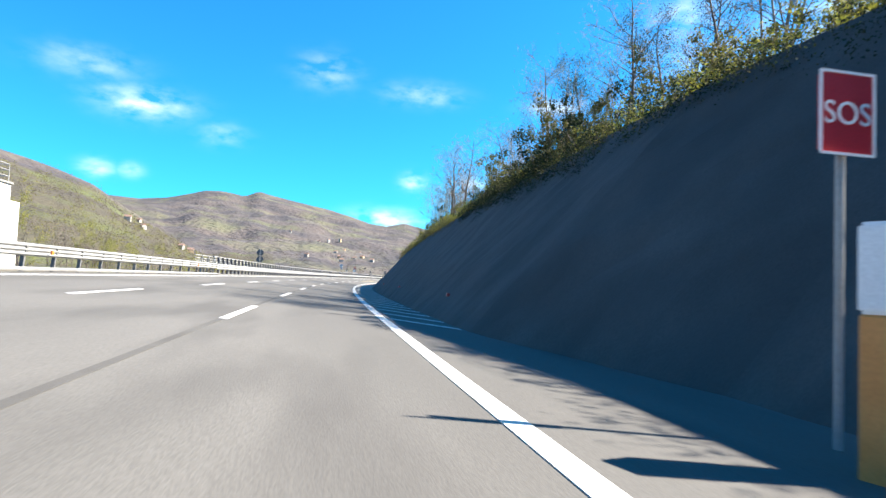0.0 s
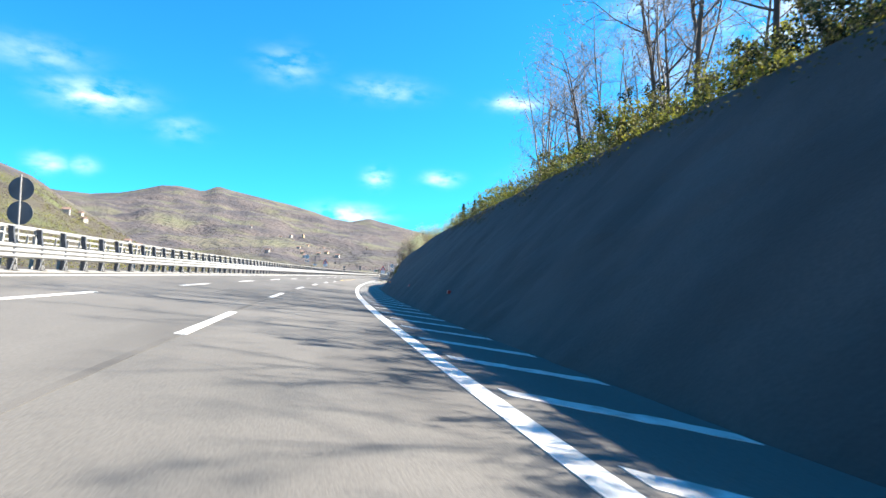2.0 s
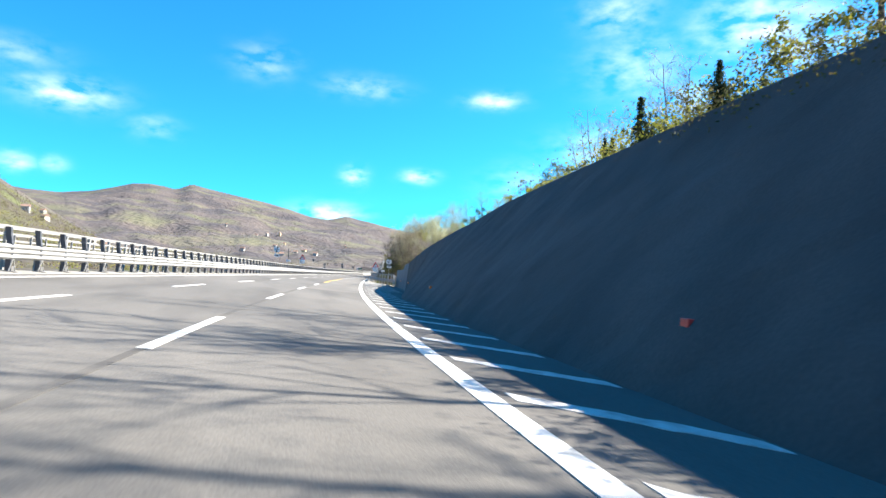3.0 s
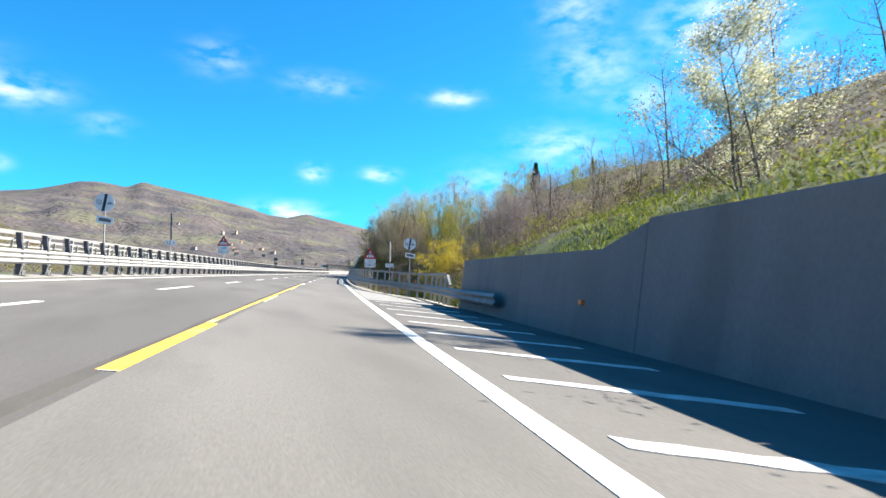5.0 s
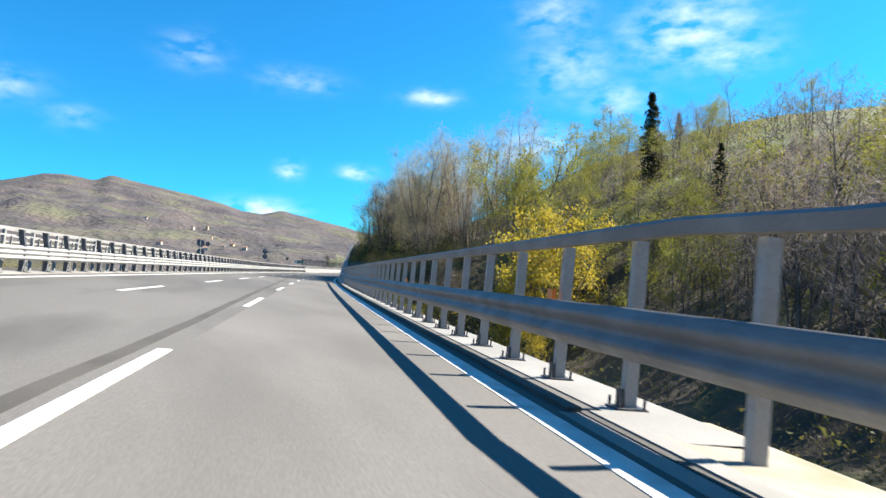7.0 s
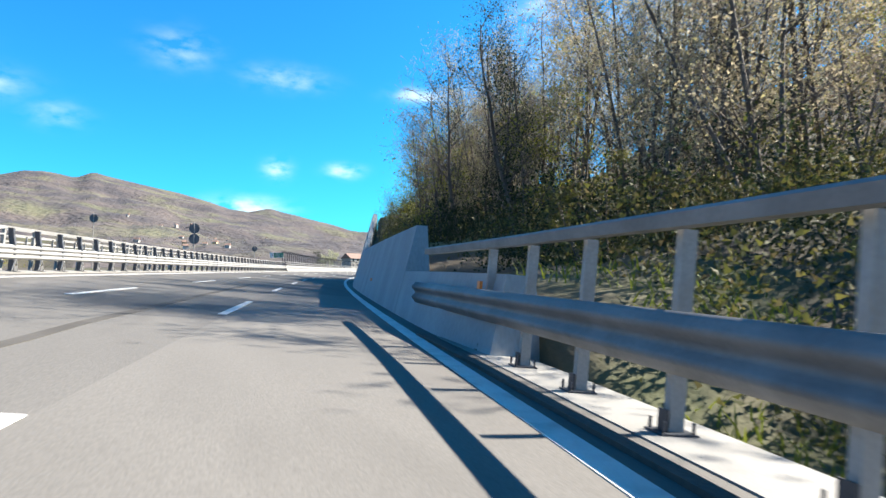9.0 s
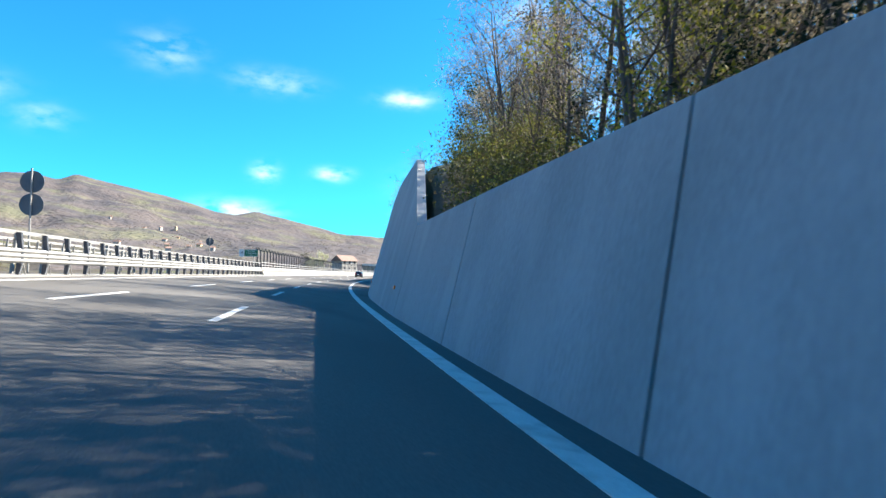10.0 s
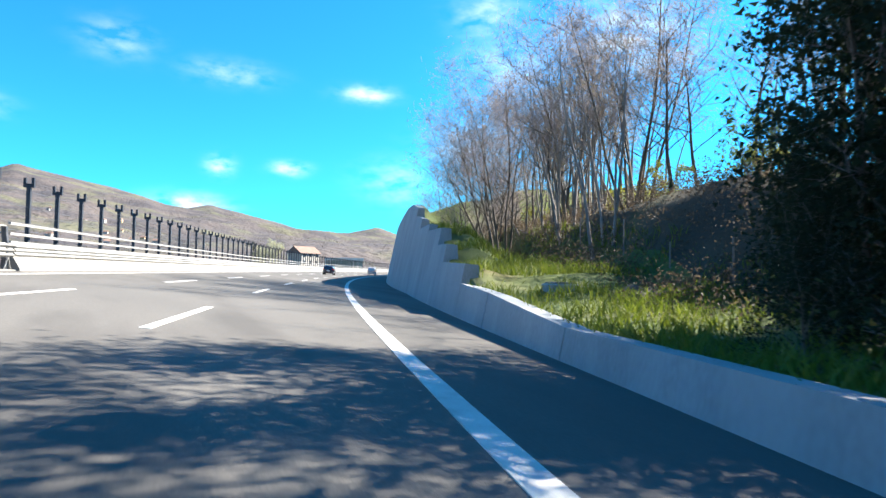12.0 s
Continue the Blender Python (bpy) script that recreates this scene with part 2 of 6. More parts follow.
NEAR_RIDGE = [(-180, 3), (-100, 5), (-60, 4), (-40, 2), (-28, 0.3), (-10, 0.0), (8, 0.1), (12, 1.6), (14.5, 2.7), (16.5, 3.9), (20.2, 6.2), (22.1, 7.5), (24.3, 8.4), (30, 10), (45, 11), (90, 9), (180, 3)]
RIDGE_R, NEAR_R = 4700.0, 1250.0
SKYLINE = [(a - 0.6, b) for a, b in SKYLINE]


def ground_height(az, r):
    t = min(max((r - 500) / (RIDGE_R - 500), 0), 1.2)
    peak = np.interp(az, *zip(*SKYLINE))
    broad = sum(np.interp(az + k, *zip(*SKYLINE)) for k in (-6, -4, -2, 0, 2, 4, 6)) / 7
    w = min(max((t - 0.62) / 0.33, 0), 1)
    top = RIDGE_R * math.tan(radians(broad + (peak - broad) * w * w * (3 - 2 * w)))
    x, y = -math.sin(radians(az)) * r, math.cos(radians(az)) * r
    n1 = noise.fractal(Vector((x / 620, y / 620, 3.1)), 0.85, 2.1, 6)
    n2 = noise.fractal(Vector((az / 3.4, r / 1300, 7.7)), 1.0, 2.0, 4)
    up = t ** 1.35 if t <= 1 else 1 - (t - 1) * 2.5
    z = -14 + (top + 14) * up * (1 - 0.20 * (1 - min(t, 1)) * (0.5 + 0.7 * n2))
    z += n1 * 46 * min(1, max(0, (r - 300) / 900)) * float(np.interp(t, [0, 0.8, 0.95, 2], [1, 1, 0.2, 0.2]))
    near = NEAR_R * math.tan(radians(np.interp(az, *zip(*NEAR_RIDGE))))
    tn = (r - 150) / (NEAR_R - 150)
    if tn > 0:
        bell = tn ** 1.25 if tn < 1 else max(0, 1 - (tn - 1) * 1.3)
        z = max(z, -14 + (near + 14) * bell + n1 * 10 * min(1, tn * 2))
    return z


AZ = list(np.arange(-180, -46, 3.0)) + list(np.arange(-46, 34, 0.4)) + list(np.arange(34, 180, 3.0))
RR = [15, 40, 80, 130, 190, 260, 340, 430, 530, 640, 760, 880, 1000, 1100, 1180, 1250, 1330, 1420] + list(np.arange(1520, 4520, 100)) + [4560, 4630, 4700, 4770, 4850, 4950]
gv = [CENTRE + Vector((0, 0, -14))]
for r in RR:
    for az in AZ:
        gv.append(Vector((CENTRE.x - math.sin(radians(az)) * r, CENTRE.y + math.cos(radians(az)) * r, ground_height(az, r))))
na = len(AZ)
gf = [(0, 1 + (i + 1) % na, 1 + i) for i in range(na)]
for k in range(len(RR) - 1):
    for i in range(na):
        j = (i + 1) % na
        gf.append((1 + k * na + i, 1 + k * na + j, 1 + (k + 1) * na + j, 1 + (k + 1) * na + i))
M_MOUNTAIN = material("wooded_mountain_slope", (0.046, 0.039, 0.041), (0.090, 0.071, 0.063), 0.007, 0.045, 0.95, bump=1.0, depth=14.0, spread=(0.40, 0.60), stain=(0.125, 0.125, 0.055), stain_scale=0.0055, stain_amount=0.55)
M_GREENHILL = material("green_scrubby_hillside", (0.046, 0.037, 0.027), (0.075, 0.062, 0.034), 0.012, 0.12, 0.95, bump=1.0, depth=5.0, stain=(0.088, 0.10, 0.026), stain_scale=0.009, stain_amount=0.75)
ground = mesh_object("ground", gv, gf, M_MOUNTAIN, smooth=True)
ground.data.materials.append(M_GREENHILL)
for p in ground.data.polygons:
    c = p.center - CENTRE
    if c.length < 1150 and 6 < math.degrees(math.atan2(-c.x, c.y)) < 70:
        p.material_index = 1
tagged(ground, "brown wooded valley and mountains with green meadow patches", "ground", kind="structure")

# ---------------- carriageway ----------------
S_ALL = steps(-120, 640, 4)
carriageway = sweep("road", [(-11.3, -0.9), (-11.3, 0.0), (-7, 0.0), (-3.5, 0.0), (0.0, 0.0), (0.42, 0.0), (0.42, -0.9)], S_ALL, M_ASPHALT)
tagged(carriageway, "three-lane motorway of pale worn grey asphalt", "road", kind="structure")


def shoulder_width(s):
    return float(np.interp(s, [-120, 8, 16, 100, 140, 168, 176, 181, 185, 190, 200, 268, 276, 305, 320, 335, 350, 386, 420, 640],
                           [4.2, 4.2, 2.2, 2.2, 3.9, 4.3, 2.55, 2.1, 1.15, 0.48, 0.45, 0.45, 0.5, 0.5, 0.75, 1.4, 2.4, 4.0, 4.2, 4.2]))


def rail_u(s):
    """Where the right-hand guard rail stands: it swings out before the bridge."""
    return float(np.interp(s, [170, 176, 181, 183.6, 185, 186.5, 188, 190, 193, 196, 200, 205, 262, 267, 273.2], [4.2, 4.5, 4.6, 4.3, 3.9, 3.5, 3.15, 2.75, 1.95, 1.55, 1.27, 1.02, 1.0, 0.93, 0.66]))


def wide_strip(name, inner, outer, z, s_list, mat, drop=0.5):
    verts, faces = [], []
    for s in s_list:
        a, b = inner(s), outer(s)
        verts += [road(s, a, z - drop), road(s, a, z), road(s, b, z), road(s, b, z - drop)]
    for i in range(len(s_list) - 1):
        for j in range(3):
            faces.append((4 * i + j, 4 * i + j + 1, 4 * i + j + 5, 4 * i + j + 4))
    return mesh_object(name, verts, faces, mat)


shoulder = wide_strip("pavement", lambda s: 0.42, lambda s: max(0.45, shoulder_width(s)) + 0.35, -0.002, S_ALL, M_ASPHALT)
tagged(shoulder, "grey asphalt shoulder beside the edge line", "shoulder", kind="structure")
apron = wide_strip("pavement", lambda s: 0.24, lambda s: shoulder_width(s) + 0.02, 0.004, steps(171, 206, 1), M_APRON, 0.02)
tagged(apron, "pale concrete strip along the guard rail", "shoulder", kind="structure")

resurfaced = sweep("trim", [(-LANE + 0.1, 0.0), (-LANE + 0.1, 0.004), (-1.6, 0.004), (-0.14, 0.004), (-0.14, 0.0)], steps(124, 286, 3), M_NEW_ASPHALT, closed=False)
tagged(resurfaced, "paler resurfaced strip of asphalt in the slow lane", "road patch", kind="structure")
edge_line = sweep("trim", [(-0.13, 0.0), (-0.13, 0.010), (0.13, 0.010), (0.13, 0.0)], S_ALL, M_PAINT, closed=False)
tagged(edge_line, "solid white edge line painted on asphalt", "road marking", kind="structure")
left_line = sweep("trim", [(-10.62, 0.0), (-10.62, 0.008), (-10.38, 0.008), (-10.38, 0.0)], S_ALL, M_PAINT, closed=False)
tagged(left_line, "solid white line beside the median barrier", "road marking", kind="structure")


# ---------------- walls beside the road ----------------
def wall_piece(name, s_list, foot, top, batter, thick, mat, parent, low=-1.0, label="", shear=0.0, rough=0.0, rows=1):
    """A battered wall: foot(s) is its offset, top(s) its height; closed on all sides."""
    verts, faces, n = [], [], rows + 3
    for s in s_list:
        t = top(s + shear * top(s))
        f = foot(s)
        bt = batter(s) if callable(batter) else batter
        for k in range(rows + 1):
            z = low + (t - low) * k / rows
            bump = rough * noise.fractal(Vector((s / 1.6, z / 1.6, 9.3)), 0.9, 2.0, 4) if 0 < k < rows else 0
            verts.append(road(s + shear * z, f + bt * z + bump, z))
        verts += [road(s + shear * t, f + bt * t + thick, t), road(s, f + bt * t + thick * 1.4, low)]
    for i in range(len(s_list) - 1):
        for j in range(n):
            k = (j + 1) % n
            faces.append((n * i + j, n * i + k, n * i + n + k, n * i + n + j))
    faces += [tuple(range(n)), tuple(len(verts) - n + j for j in reversed(range(n)))]
    return mesh_object(name, verts, [f[::-1] for f in faces], mat, parent, label)


def knots(*pairs):
    a, b = [p[0] for p in pairs], [p[1] for p in pairs]
    return lambda s: float(np.interp(s, a, b))


OLD_FOOT = knots((-120, 4.2), (8, 4.2), (16, 2.2), (122, 2.2), (147, 4.3), (171, 4.45))
OLD_BATTER = knots((-120, 0.83), (122, 0.83), (147, 0.13), (171, 0.12))
OLD_TOP = knots((-120, 9.6), (8, 9.4), (16, 7.6), (40, 7.4), (52, 6.8), (72, 6.1), (95, 5.6), (116, 5.3), (130, 4.1), (147, 2.75), (154.0, 2.7), (154.1, 2.15), (171, 2.2))
old_wall = thing("wall_old", Matrix(), "steep sprayed-concrete slope below the wooded bank, shade in its dark colour", "retaining wall", kind="structure")
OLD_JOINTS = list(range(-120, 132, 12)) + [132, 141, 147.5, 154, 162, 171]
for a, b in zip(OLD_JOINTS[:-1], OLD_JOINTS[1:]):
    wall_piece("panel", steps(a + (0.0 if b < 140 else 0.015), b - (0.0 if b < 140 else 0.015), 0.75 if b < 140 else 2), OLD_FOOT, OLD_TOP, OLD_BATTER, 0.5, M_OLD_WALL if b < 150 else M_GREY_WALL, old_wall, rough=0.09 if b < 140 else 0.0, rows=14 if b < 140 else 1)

NEW_FOOT = knots((266, 0.95), (271, 0.5), (305, 0.5), (320, 0.75), (335, 1.4), (350, 2.4), (386, 4.0), (420, 4.2), (640, 4.2))
NEW_TOP = knots((268, 1.25), (276.5, 1.28), (276.6, 2.68), (305.5, 2.8), (313.2, 6.4), (330.4, 6.45), (336.4, 1.45), (343.8, 1.4))
new_wall = thing("wall_new", Matrix(), "smooth grey concrete wall with a stepped top and vertical joints", "retaining wall", kind="structure")
JOINTS = [276.6, 283.1, 290.6, 297.5, 305.0, 311.6, 319.2, 326.6, 334.3, 343.8]
wall_piece("panel", steps(267.5, 276.56, 3), NEW_FOOT, lambda s: 1.25, 0.27, 0.45, M_CONCRETE, new_wall, shear=0.18)
for a, b in zip(JOINTS[:-1], JOINTS[1:]):
    lst = sorted(set(steps(a + 0.03, b - 0.03, 1.5) + [k for k in (305.0, 305.6, 312.0, 312.1, 329.2, 329.3, 336.1, 336.2) if a < k < b]))
    wall_piece("panel", lst, NEW_FOOT, NEW_TOP, 0.27, 0.32, M_CONCRETE, new_wall, shear=0.18)
LOW_TOP = knots((344, 0.52), (353, 0.52), (358.8, 0.9), (362.95, 1.06), (363.0, 1.7), (368.4, 1.85), (368.45, 2.6), (371.5, 2.7), (371.55, 3.5), (378, 3.8), (378.05, 4.2), (385.9, 4.5), (385.95, 5.2), (391, 5.8), (391.05, 6.5), (397.2, 7.4), (404, 7.8), (640, 7.8))
low_wall = thing("wall_low", Matrix(), "low grey concrete parapet rising to a tall wall", "retaining wall", kind="structure")
for a, b in ((344.05, 352.95), (353, 358.75), (358.8, 362.95), (363.0, 368.4), (368.45, 371.5), (371.55, 378), (378.05, 385.9), (385.95, 391), (391.05, 403.9), (404, 640)):
    wall_piece("panel", steps(a, b, 2), NEW_FOOT, LOW_TOP, 0.2, 0.45, M_CONCRETE, low_wall)


# ---------------- wooded bank on the right ----------------
def wall_back(s):
    if s < 170:
        return OLD_FOOT(s) + OLD_BATTER(s) * OLD_TOP(s) + 0.3, OLD_TOP(s) - 0.3
    if s < 266:
        return rail_u(s) + 0.55, -0.45 if s > 205 else -0.25
    t = float(np.interp(s, [266, 278, 292], [1.05, 1.25, 2.8])) if s < 292 else (NEW_TOP(s) if s < 344 else LOW_TOP(s))
    return NEW_FOOT(s) + (0.27 if s < 344 else 0.2) * max(t, 2.6 if 276 < s < 292 else 0) + (0.6 if s < 344 else 0.2), t - 0.25


BANK_SLOPE = knots((-120, 0.3), (100, 0.3), (125, 0.4), (145, 0.5), (165, 0.55), (180, 0.62), (196, 0.55), (206, 0.3), (255, 0.2), (268, 0.3), (300, 0.22), (335, 0.22), (348, 0.12), (372, 0.12), (390, 0.3), (640, 0.3))
CAP = knots((-120, 40), (100, 40), (130, 18), (156, 12), (172, 7.5), (186, 6.5), (200, 6), (260, 6), (335, 6), (348, 9), (400, 9), (415, 3), (640, 3))
HILL = knots((0, 0), (22, 0), (45, 11), (75, 21.5), (105, 25.5), (150, 28))
HILL_SHARE = knots((-120, 1), (150, 0.6), (260, 0.75), (300, 1), (335, 1), (352, 0.2), (420, 0.15), (640, 0.3))
LOW = knots((0, -1.2), (7, -5.7), (18, -5.2), (30, 1), (45, 8.5), (75, 18.5), (105, 24.5), (150, 28))
DIP = knots((-120, 0), (184, 0), (196, 0.5), (208, 1), (252, 1), (270, 0), (640, 0))


def bank_height(s, d):
    z0 = wall_back(s)[1]
    if d < 0:
        return z0 - 3.5
    n = noise.fractal(Vector((s / 14, d / 14, 1.7)), 1.0, 2.0, 4)
    rise = min(BANK_SLOPE(s) * (min(d, 28) + 0.3 * max(0, d - 28)), CAP(s))
    rise += HILL(d) * HILL_SHARE(s) * float(np.interp(s, [140, 160], [0, 1]))
    if 340 < s < 412:
        toe = float(np.interp(s, [344, 360, 372, 385, 412], [7.3, 6.8, 6.0, 5.0, 4.0]))
        rise = min(rise, 0.1 * d) + 1.5 * min(max(0, d - toe), 2.1) + 0.04 * max(0, d - 13)
        k = min(max((d - 0.8) / 2.6, 0), 1)
        z0 += (min(z0, 1.7) - z0) * k * k * (3 - 2 * k)
    near = z0 + rise + n * 0.9 * min(1, d / 6)
    low = LOW(d) + n * 1.2 * min(1, d / 8)
    k = DIP(s)
    z = near * (1 - k) + low * k
    if 0.5 < d < 60:
        z += 0.35 * noise.fractal(Vector((s / 2.5, d / 2.5, 6.1)), 1.0, 2.0, 3)
    return z if d < 150 else z + (-22 - z) * min(1, (d - 150) / 330)


def bank_point(s, d, z=0.0):
    u = wall_back(s)[0] + d
    p = road(s, u, 0)
    return Vector((p.x, p.y, bank_height(s, d) - (wall_back(s)[0] + min(d, 8)) * math.sin(BANK) + z))


D_LIST = [-0.05, 0, 0.6, 1.4, 2.2, 3, 4, 5, 6, 7, 8, 9, 10, 11, 12.5, 15, 17.5, 20, 24, 30, 37, 45, 55, 68, 85, 105, 130, 150, 190, 240, 310, 390, 490]
bs = steps(-110, 640, 3)
bv = [bank_point(s, d) for s in bs for d in D_LIST]
nd = len(D_LIST)
bf = [(i * nd + j, i * nd + j + 1, (i + 1) * nd + j + 1, (i + 1) * nd + j) for i in range(len(bs) - 1) for j in range(nd - 1)]
bank = mesh_object("ground_bank", bv, bf, M_SOIL, smooth=True)
bank.data.materials.append(M_MEADOW)
for k, p in enumerate(bank.data.polygons):
    s, d = bs[k // (nd - 1)], D_LIST[k % (nd - 1)]
    if (270 < s < 420 and d > 52) or (342 < s < 430 and (d < 7 or d > 11.5)) or (138 < s < 166 and d < 6):
        p.material_index = 1
tagged(bank, "steep wooded bank with leaf litter and grass", "hillside", kind="structure")

# left side beyond the barrier
lv, lf = [], []
L_LIST = [-11.9, -13, -24, -30, -45, -80, -140, -260]
LEFT_NEAR = [-0.5, -0.6, -0.9, -3.5, -10, -19, -26, -37]
LEFT_FAR = [-0.5, -0.6, -1.0, -1.5, -2.5, -5, -12, -37]
for s in bs:
    k = float(np.interp(s, [380, 460], [0, 1]))
    for u, za, zb in zip(L_LIST, LEFT_NEAR, LEFT_FAR):
        lv.append(road(s, u, za + (zb - za) * k))
nl = len(L_LIST)
lf = [(i * nl + j + 1, i * nl + j, (i + 1) * nl + j, (i + 1) * nl + j + 1) for i in range(len(bs) - 1) for j in range(nl - 1)]
verge = mesh_object("ground_verge", lv, lf, M_SOIL, smooth=True)
tagged(verge, "scrubby verge falling away beyond the median", "verge", kind="structure")

M_SAND = material("sandy_gravel", (0.30, 0.26, 0.20), (0.40, 0.36, 0.29), 0.8, 40, 0.95, bump=0.5, depth=0.02, stain=(0.14, 0.15, 0.06), stain_scale=1.2, stain_amount=0.6)
sv, sf = [], []
sl = steps(169.5, 206, 1.0)
for s in sl:
    a, b = shoulder_width(s) + 0.1, rail_u(s) + 0.75
    for k in range(6):
        u = a + (b - a) * k / 5
        sv.append(road(s, u, 0.012 - 0.16 * (k / 5) ** 2 * float(np.interp(s, [196, 206], [1, 0.2])) + 0.02 * noise.noise(Vector((s, u, 2.0)))))
sf = [(i * 6 + k, i * 6 + k + 1, i * 6 + k + 7, i * 6 + k + 6) for i in range(len(sl) - 1) for k in range(5)]
tagged(mesh_object("ground_sand", sv, [f[::-1] for f in sf], M_SAND, smooth=True), "sandy gravel verge between kerb and guard rail", "verge", kind="structure")
gutter = sweep("kerb", [(0.0, 0.0), (0.0, 0.016), (0.09, 0.016), (0.09, 0.0)], steps(172, 206, 1), M_OLD_WALL, closed=False, shift=lambda s: (shoulder_width(s), 0))
tagged(gutter, "narrow dark gutter slot along the concrete apron", "gutter", kind="structure")
lip = sweep("kerb", [(0.09, 0.0), (0.09, 0.03), (0.30, 0.03), (0.32, 0.0)], steps(172, 206, 1), M_APRON, closed=False, shift=lambda s: (shoulder_width(s), 0))
tagged(lip, "pale concrete kerb behind the gutter", "kerb", kind="structure")

# ---------------- guard rails ----------------
def wave(u, z0, z1, side, waves=2, depth=0.08, thick=0.012):
    """The section of a corrugated beam whose face looks to side (-1: left)."""
    front, n = [], waves * 6
    for i in range(n + 1):
        a = i / n
        bulge = 0.5 - 0.5 * math.cos(2 * math.pi * waves * a)
        front.append((u + side * depth * bulge, z0 + (z1 - z0) * a))
    back = [(x - side * thick, z) for x, z in reversed(front)]
    return front + back


def shared(name, bm, mat):
    me = bpy.data.meshes.new(name)
    bm.normal_update()
    bm.to_mesh(me)
    bm.free()
    me.materials.append(mat)
    return me


def place(name, me, m, parent, label=""):
    ob = new(name, me)
    ob.parent = parent
    ob.matrix_basis = m
    if label:
        ob["label"] = label
    return ob


# right-hand bridge rail: corrugated beam, tall posts and a box top rail
def rail_drop(s):
    return float(np.interp(s, [170, 188, 205], [-0.14, -0.12, 0.0]))


rail_right = thing("guard_rail", Matrix(), "galvanised steel bridge guard rail with tall posts on a concrete kerb", "guard rail")
RS = steps(163.4, 273.2, 1.6)
sweep("beam", wave(-0.08, 0.50, 0.98, -1, 2, 0.085), RS, M_STEEL, rail_right, label="corrugated steel beam", smooth=True, shift=lambda s: (rail_u(s), rail_drop(s)))
sweep("top_rail", [(-0.05, 1.62), (-0.06, 1.73), (-0.03, 1.76), (0.05, 1.76), (0.08, 1.73), (0.07, 1.62)], sorted(steps(173.5, 272.3, 2) + [205.2]), M_STEEL, rail_right, shift=lambda s: (rail_u(s), rail_drop(s) - (0.05 if s < 205 else 0)))
bm = bmesh.new()
box(bm, -0.01, 0.12, -0.045, 0.045, 0.03, 1.63)
box(bm, -0.08, 0.02, -0.07, 0.07, 0.66, 0.86)
post_mesh = shared("post", bm, M_POST)
bm = bmesh.new()
box(bm, -0.12, 0.2, -0.13, 0.13, 0.005, 0.03)
for x in (-0.09, 0.17):
    for y in (-0.1, 0.1):
        rod(bm, (x, y, 0.03), (x, y, 0.12), 0.014, n=6)
box(bm, -0.05, -0.03, -0.06, 0.06, 0.03, 0.2)
plate_mesh = shared("base_plate", bm, M_DARK_STEEL)
bm = bmesh.new()
box(bm, -0.05, 0.0, -0.08, 0.08, 0.96, 1.1)
flag_mesh = shared("reflector", bm, material("orange_reflector", (0.75, 0.16, 0.02), (0.85, 0.22, 0.03), 4, 60, 0.35, bump=0.1, depth=0.002))
n = 0
for s in np.arange(173.6, 268.3, 1.72):
    m = road_pose(s, rail_u(s), rail_drop(s) - (0.05 if s < 205 else 0))
    place("post", post_mesh, m, rail_right)
    if s > 205:
        place("base_plate", plate_mesh, m, rail_right)
    if n % 7 == 6:
        place("reflector", flag_mesh, road_pose(s, rail_u(s) - 0.1, 0.0), rail_right, "small orange reflector")
    n += 1
end_bm = bmesh.new()
box(end_bm, -0.05, 0.07, -1.1, 0.0, -0.05, 0.06, Matrix.Rotation(radians(28), 4, "X"))
place("end_piece", shared("end_piece", end_bm, M_STEEL), road_pose(173.5, rail_u(173.5), 1.46), rail_right)

kerb = sweep("kerb", [(0.36, 0.0), (0.36, 0.045), (0.5, 0.05), (0.5, 0.0)], steps(206, 270, 2), M_OLD_WALL, shift=lambda s: (rail_u(s) - 1.05, 0))
tagged(kerb, "dark kerb strip at the foot of the guard rail", "kerb", kind="structure")
deck = wide_strip("kerb", lambda s: rail_u(s) - 0.3, lambda s: rail_u(s) + 0.55, 0.012, steps(205, 270, 2), M_APRON, 0.7)
tagged(deck, "pale concrete bridge edge carrying the guard rail", "kerb", kind="structure")

# median barrier: triple-wave beam, arched posts, top rail
rail_left = thing("guard_rail", Matrix(), "pale steel median barrier with a corrugated beam and arched posts", "guard rail")
LS = steps(54, 367, 3)
sweep("beam", wave(-11.45, 0.44, 0.93, 1, 3, 0.075), LS, M_STEEL_PALE, rail_left, label="triple-wave steel beam", smooth=True)
sweep("top_rail", [(-11.82, 1.42), (-11.66, 1.42), (-11.65, 1.52), (-11.82, 1.53)], LS, M_STEEL_PALE, rail_left)
sweep("kerb", [(-11.9, -0.3), (-11.32, -0.3), (-11.32, 0.05), (-11.9, 0.06)], LS, M_APRON, rail_left)
bm = bmesh.new()
pts = [(-0.16, -0.02, 0.05), (-0.17, -0.02, 0.6), (-0.2, -0.04, 0.95), (-0.26, -0.10, 1.2), (-0.3, -0.14, 1.46)]
ring = [[bm.verts.new(c) for c in ((x0, -.06, z), (x1, -.06, z), (x1, .06, z), (x0, .06, z))] for x0, x1, z in pts]
for a, b in zip(ring[:-1], ring[1:]):
    for i in range(4):
        bm.faces.new((a[i], a[(i + 1) % 4], b[(i + 1) % 4], b[i]))
bm.faces.new(ring[0][::-1])
bm.faces.new(ring[-1])
M_ARCH = material("weathered_dark_zinc", (0.055, 0.06, 0.072), (0.095, 0.10, 0.112), 2.0, 30, 0.5, metal=0.2, bump=0.05, depth=0.003, stain=(0.16, 0.15, 0.14), stain_scale=3.0, stain_amount=0.4)
arch_mesh = shared("post", bm, M_ARCH)
bm = bmesh.new()
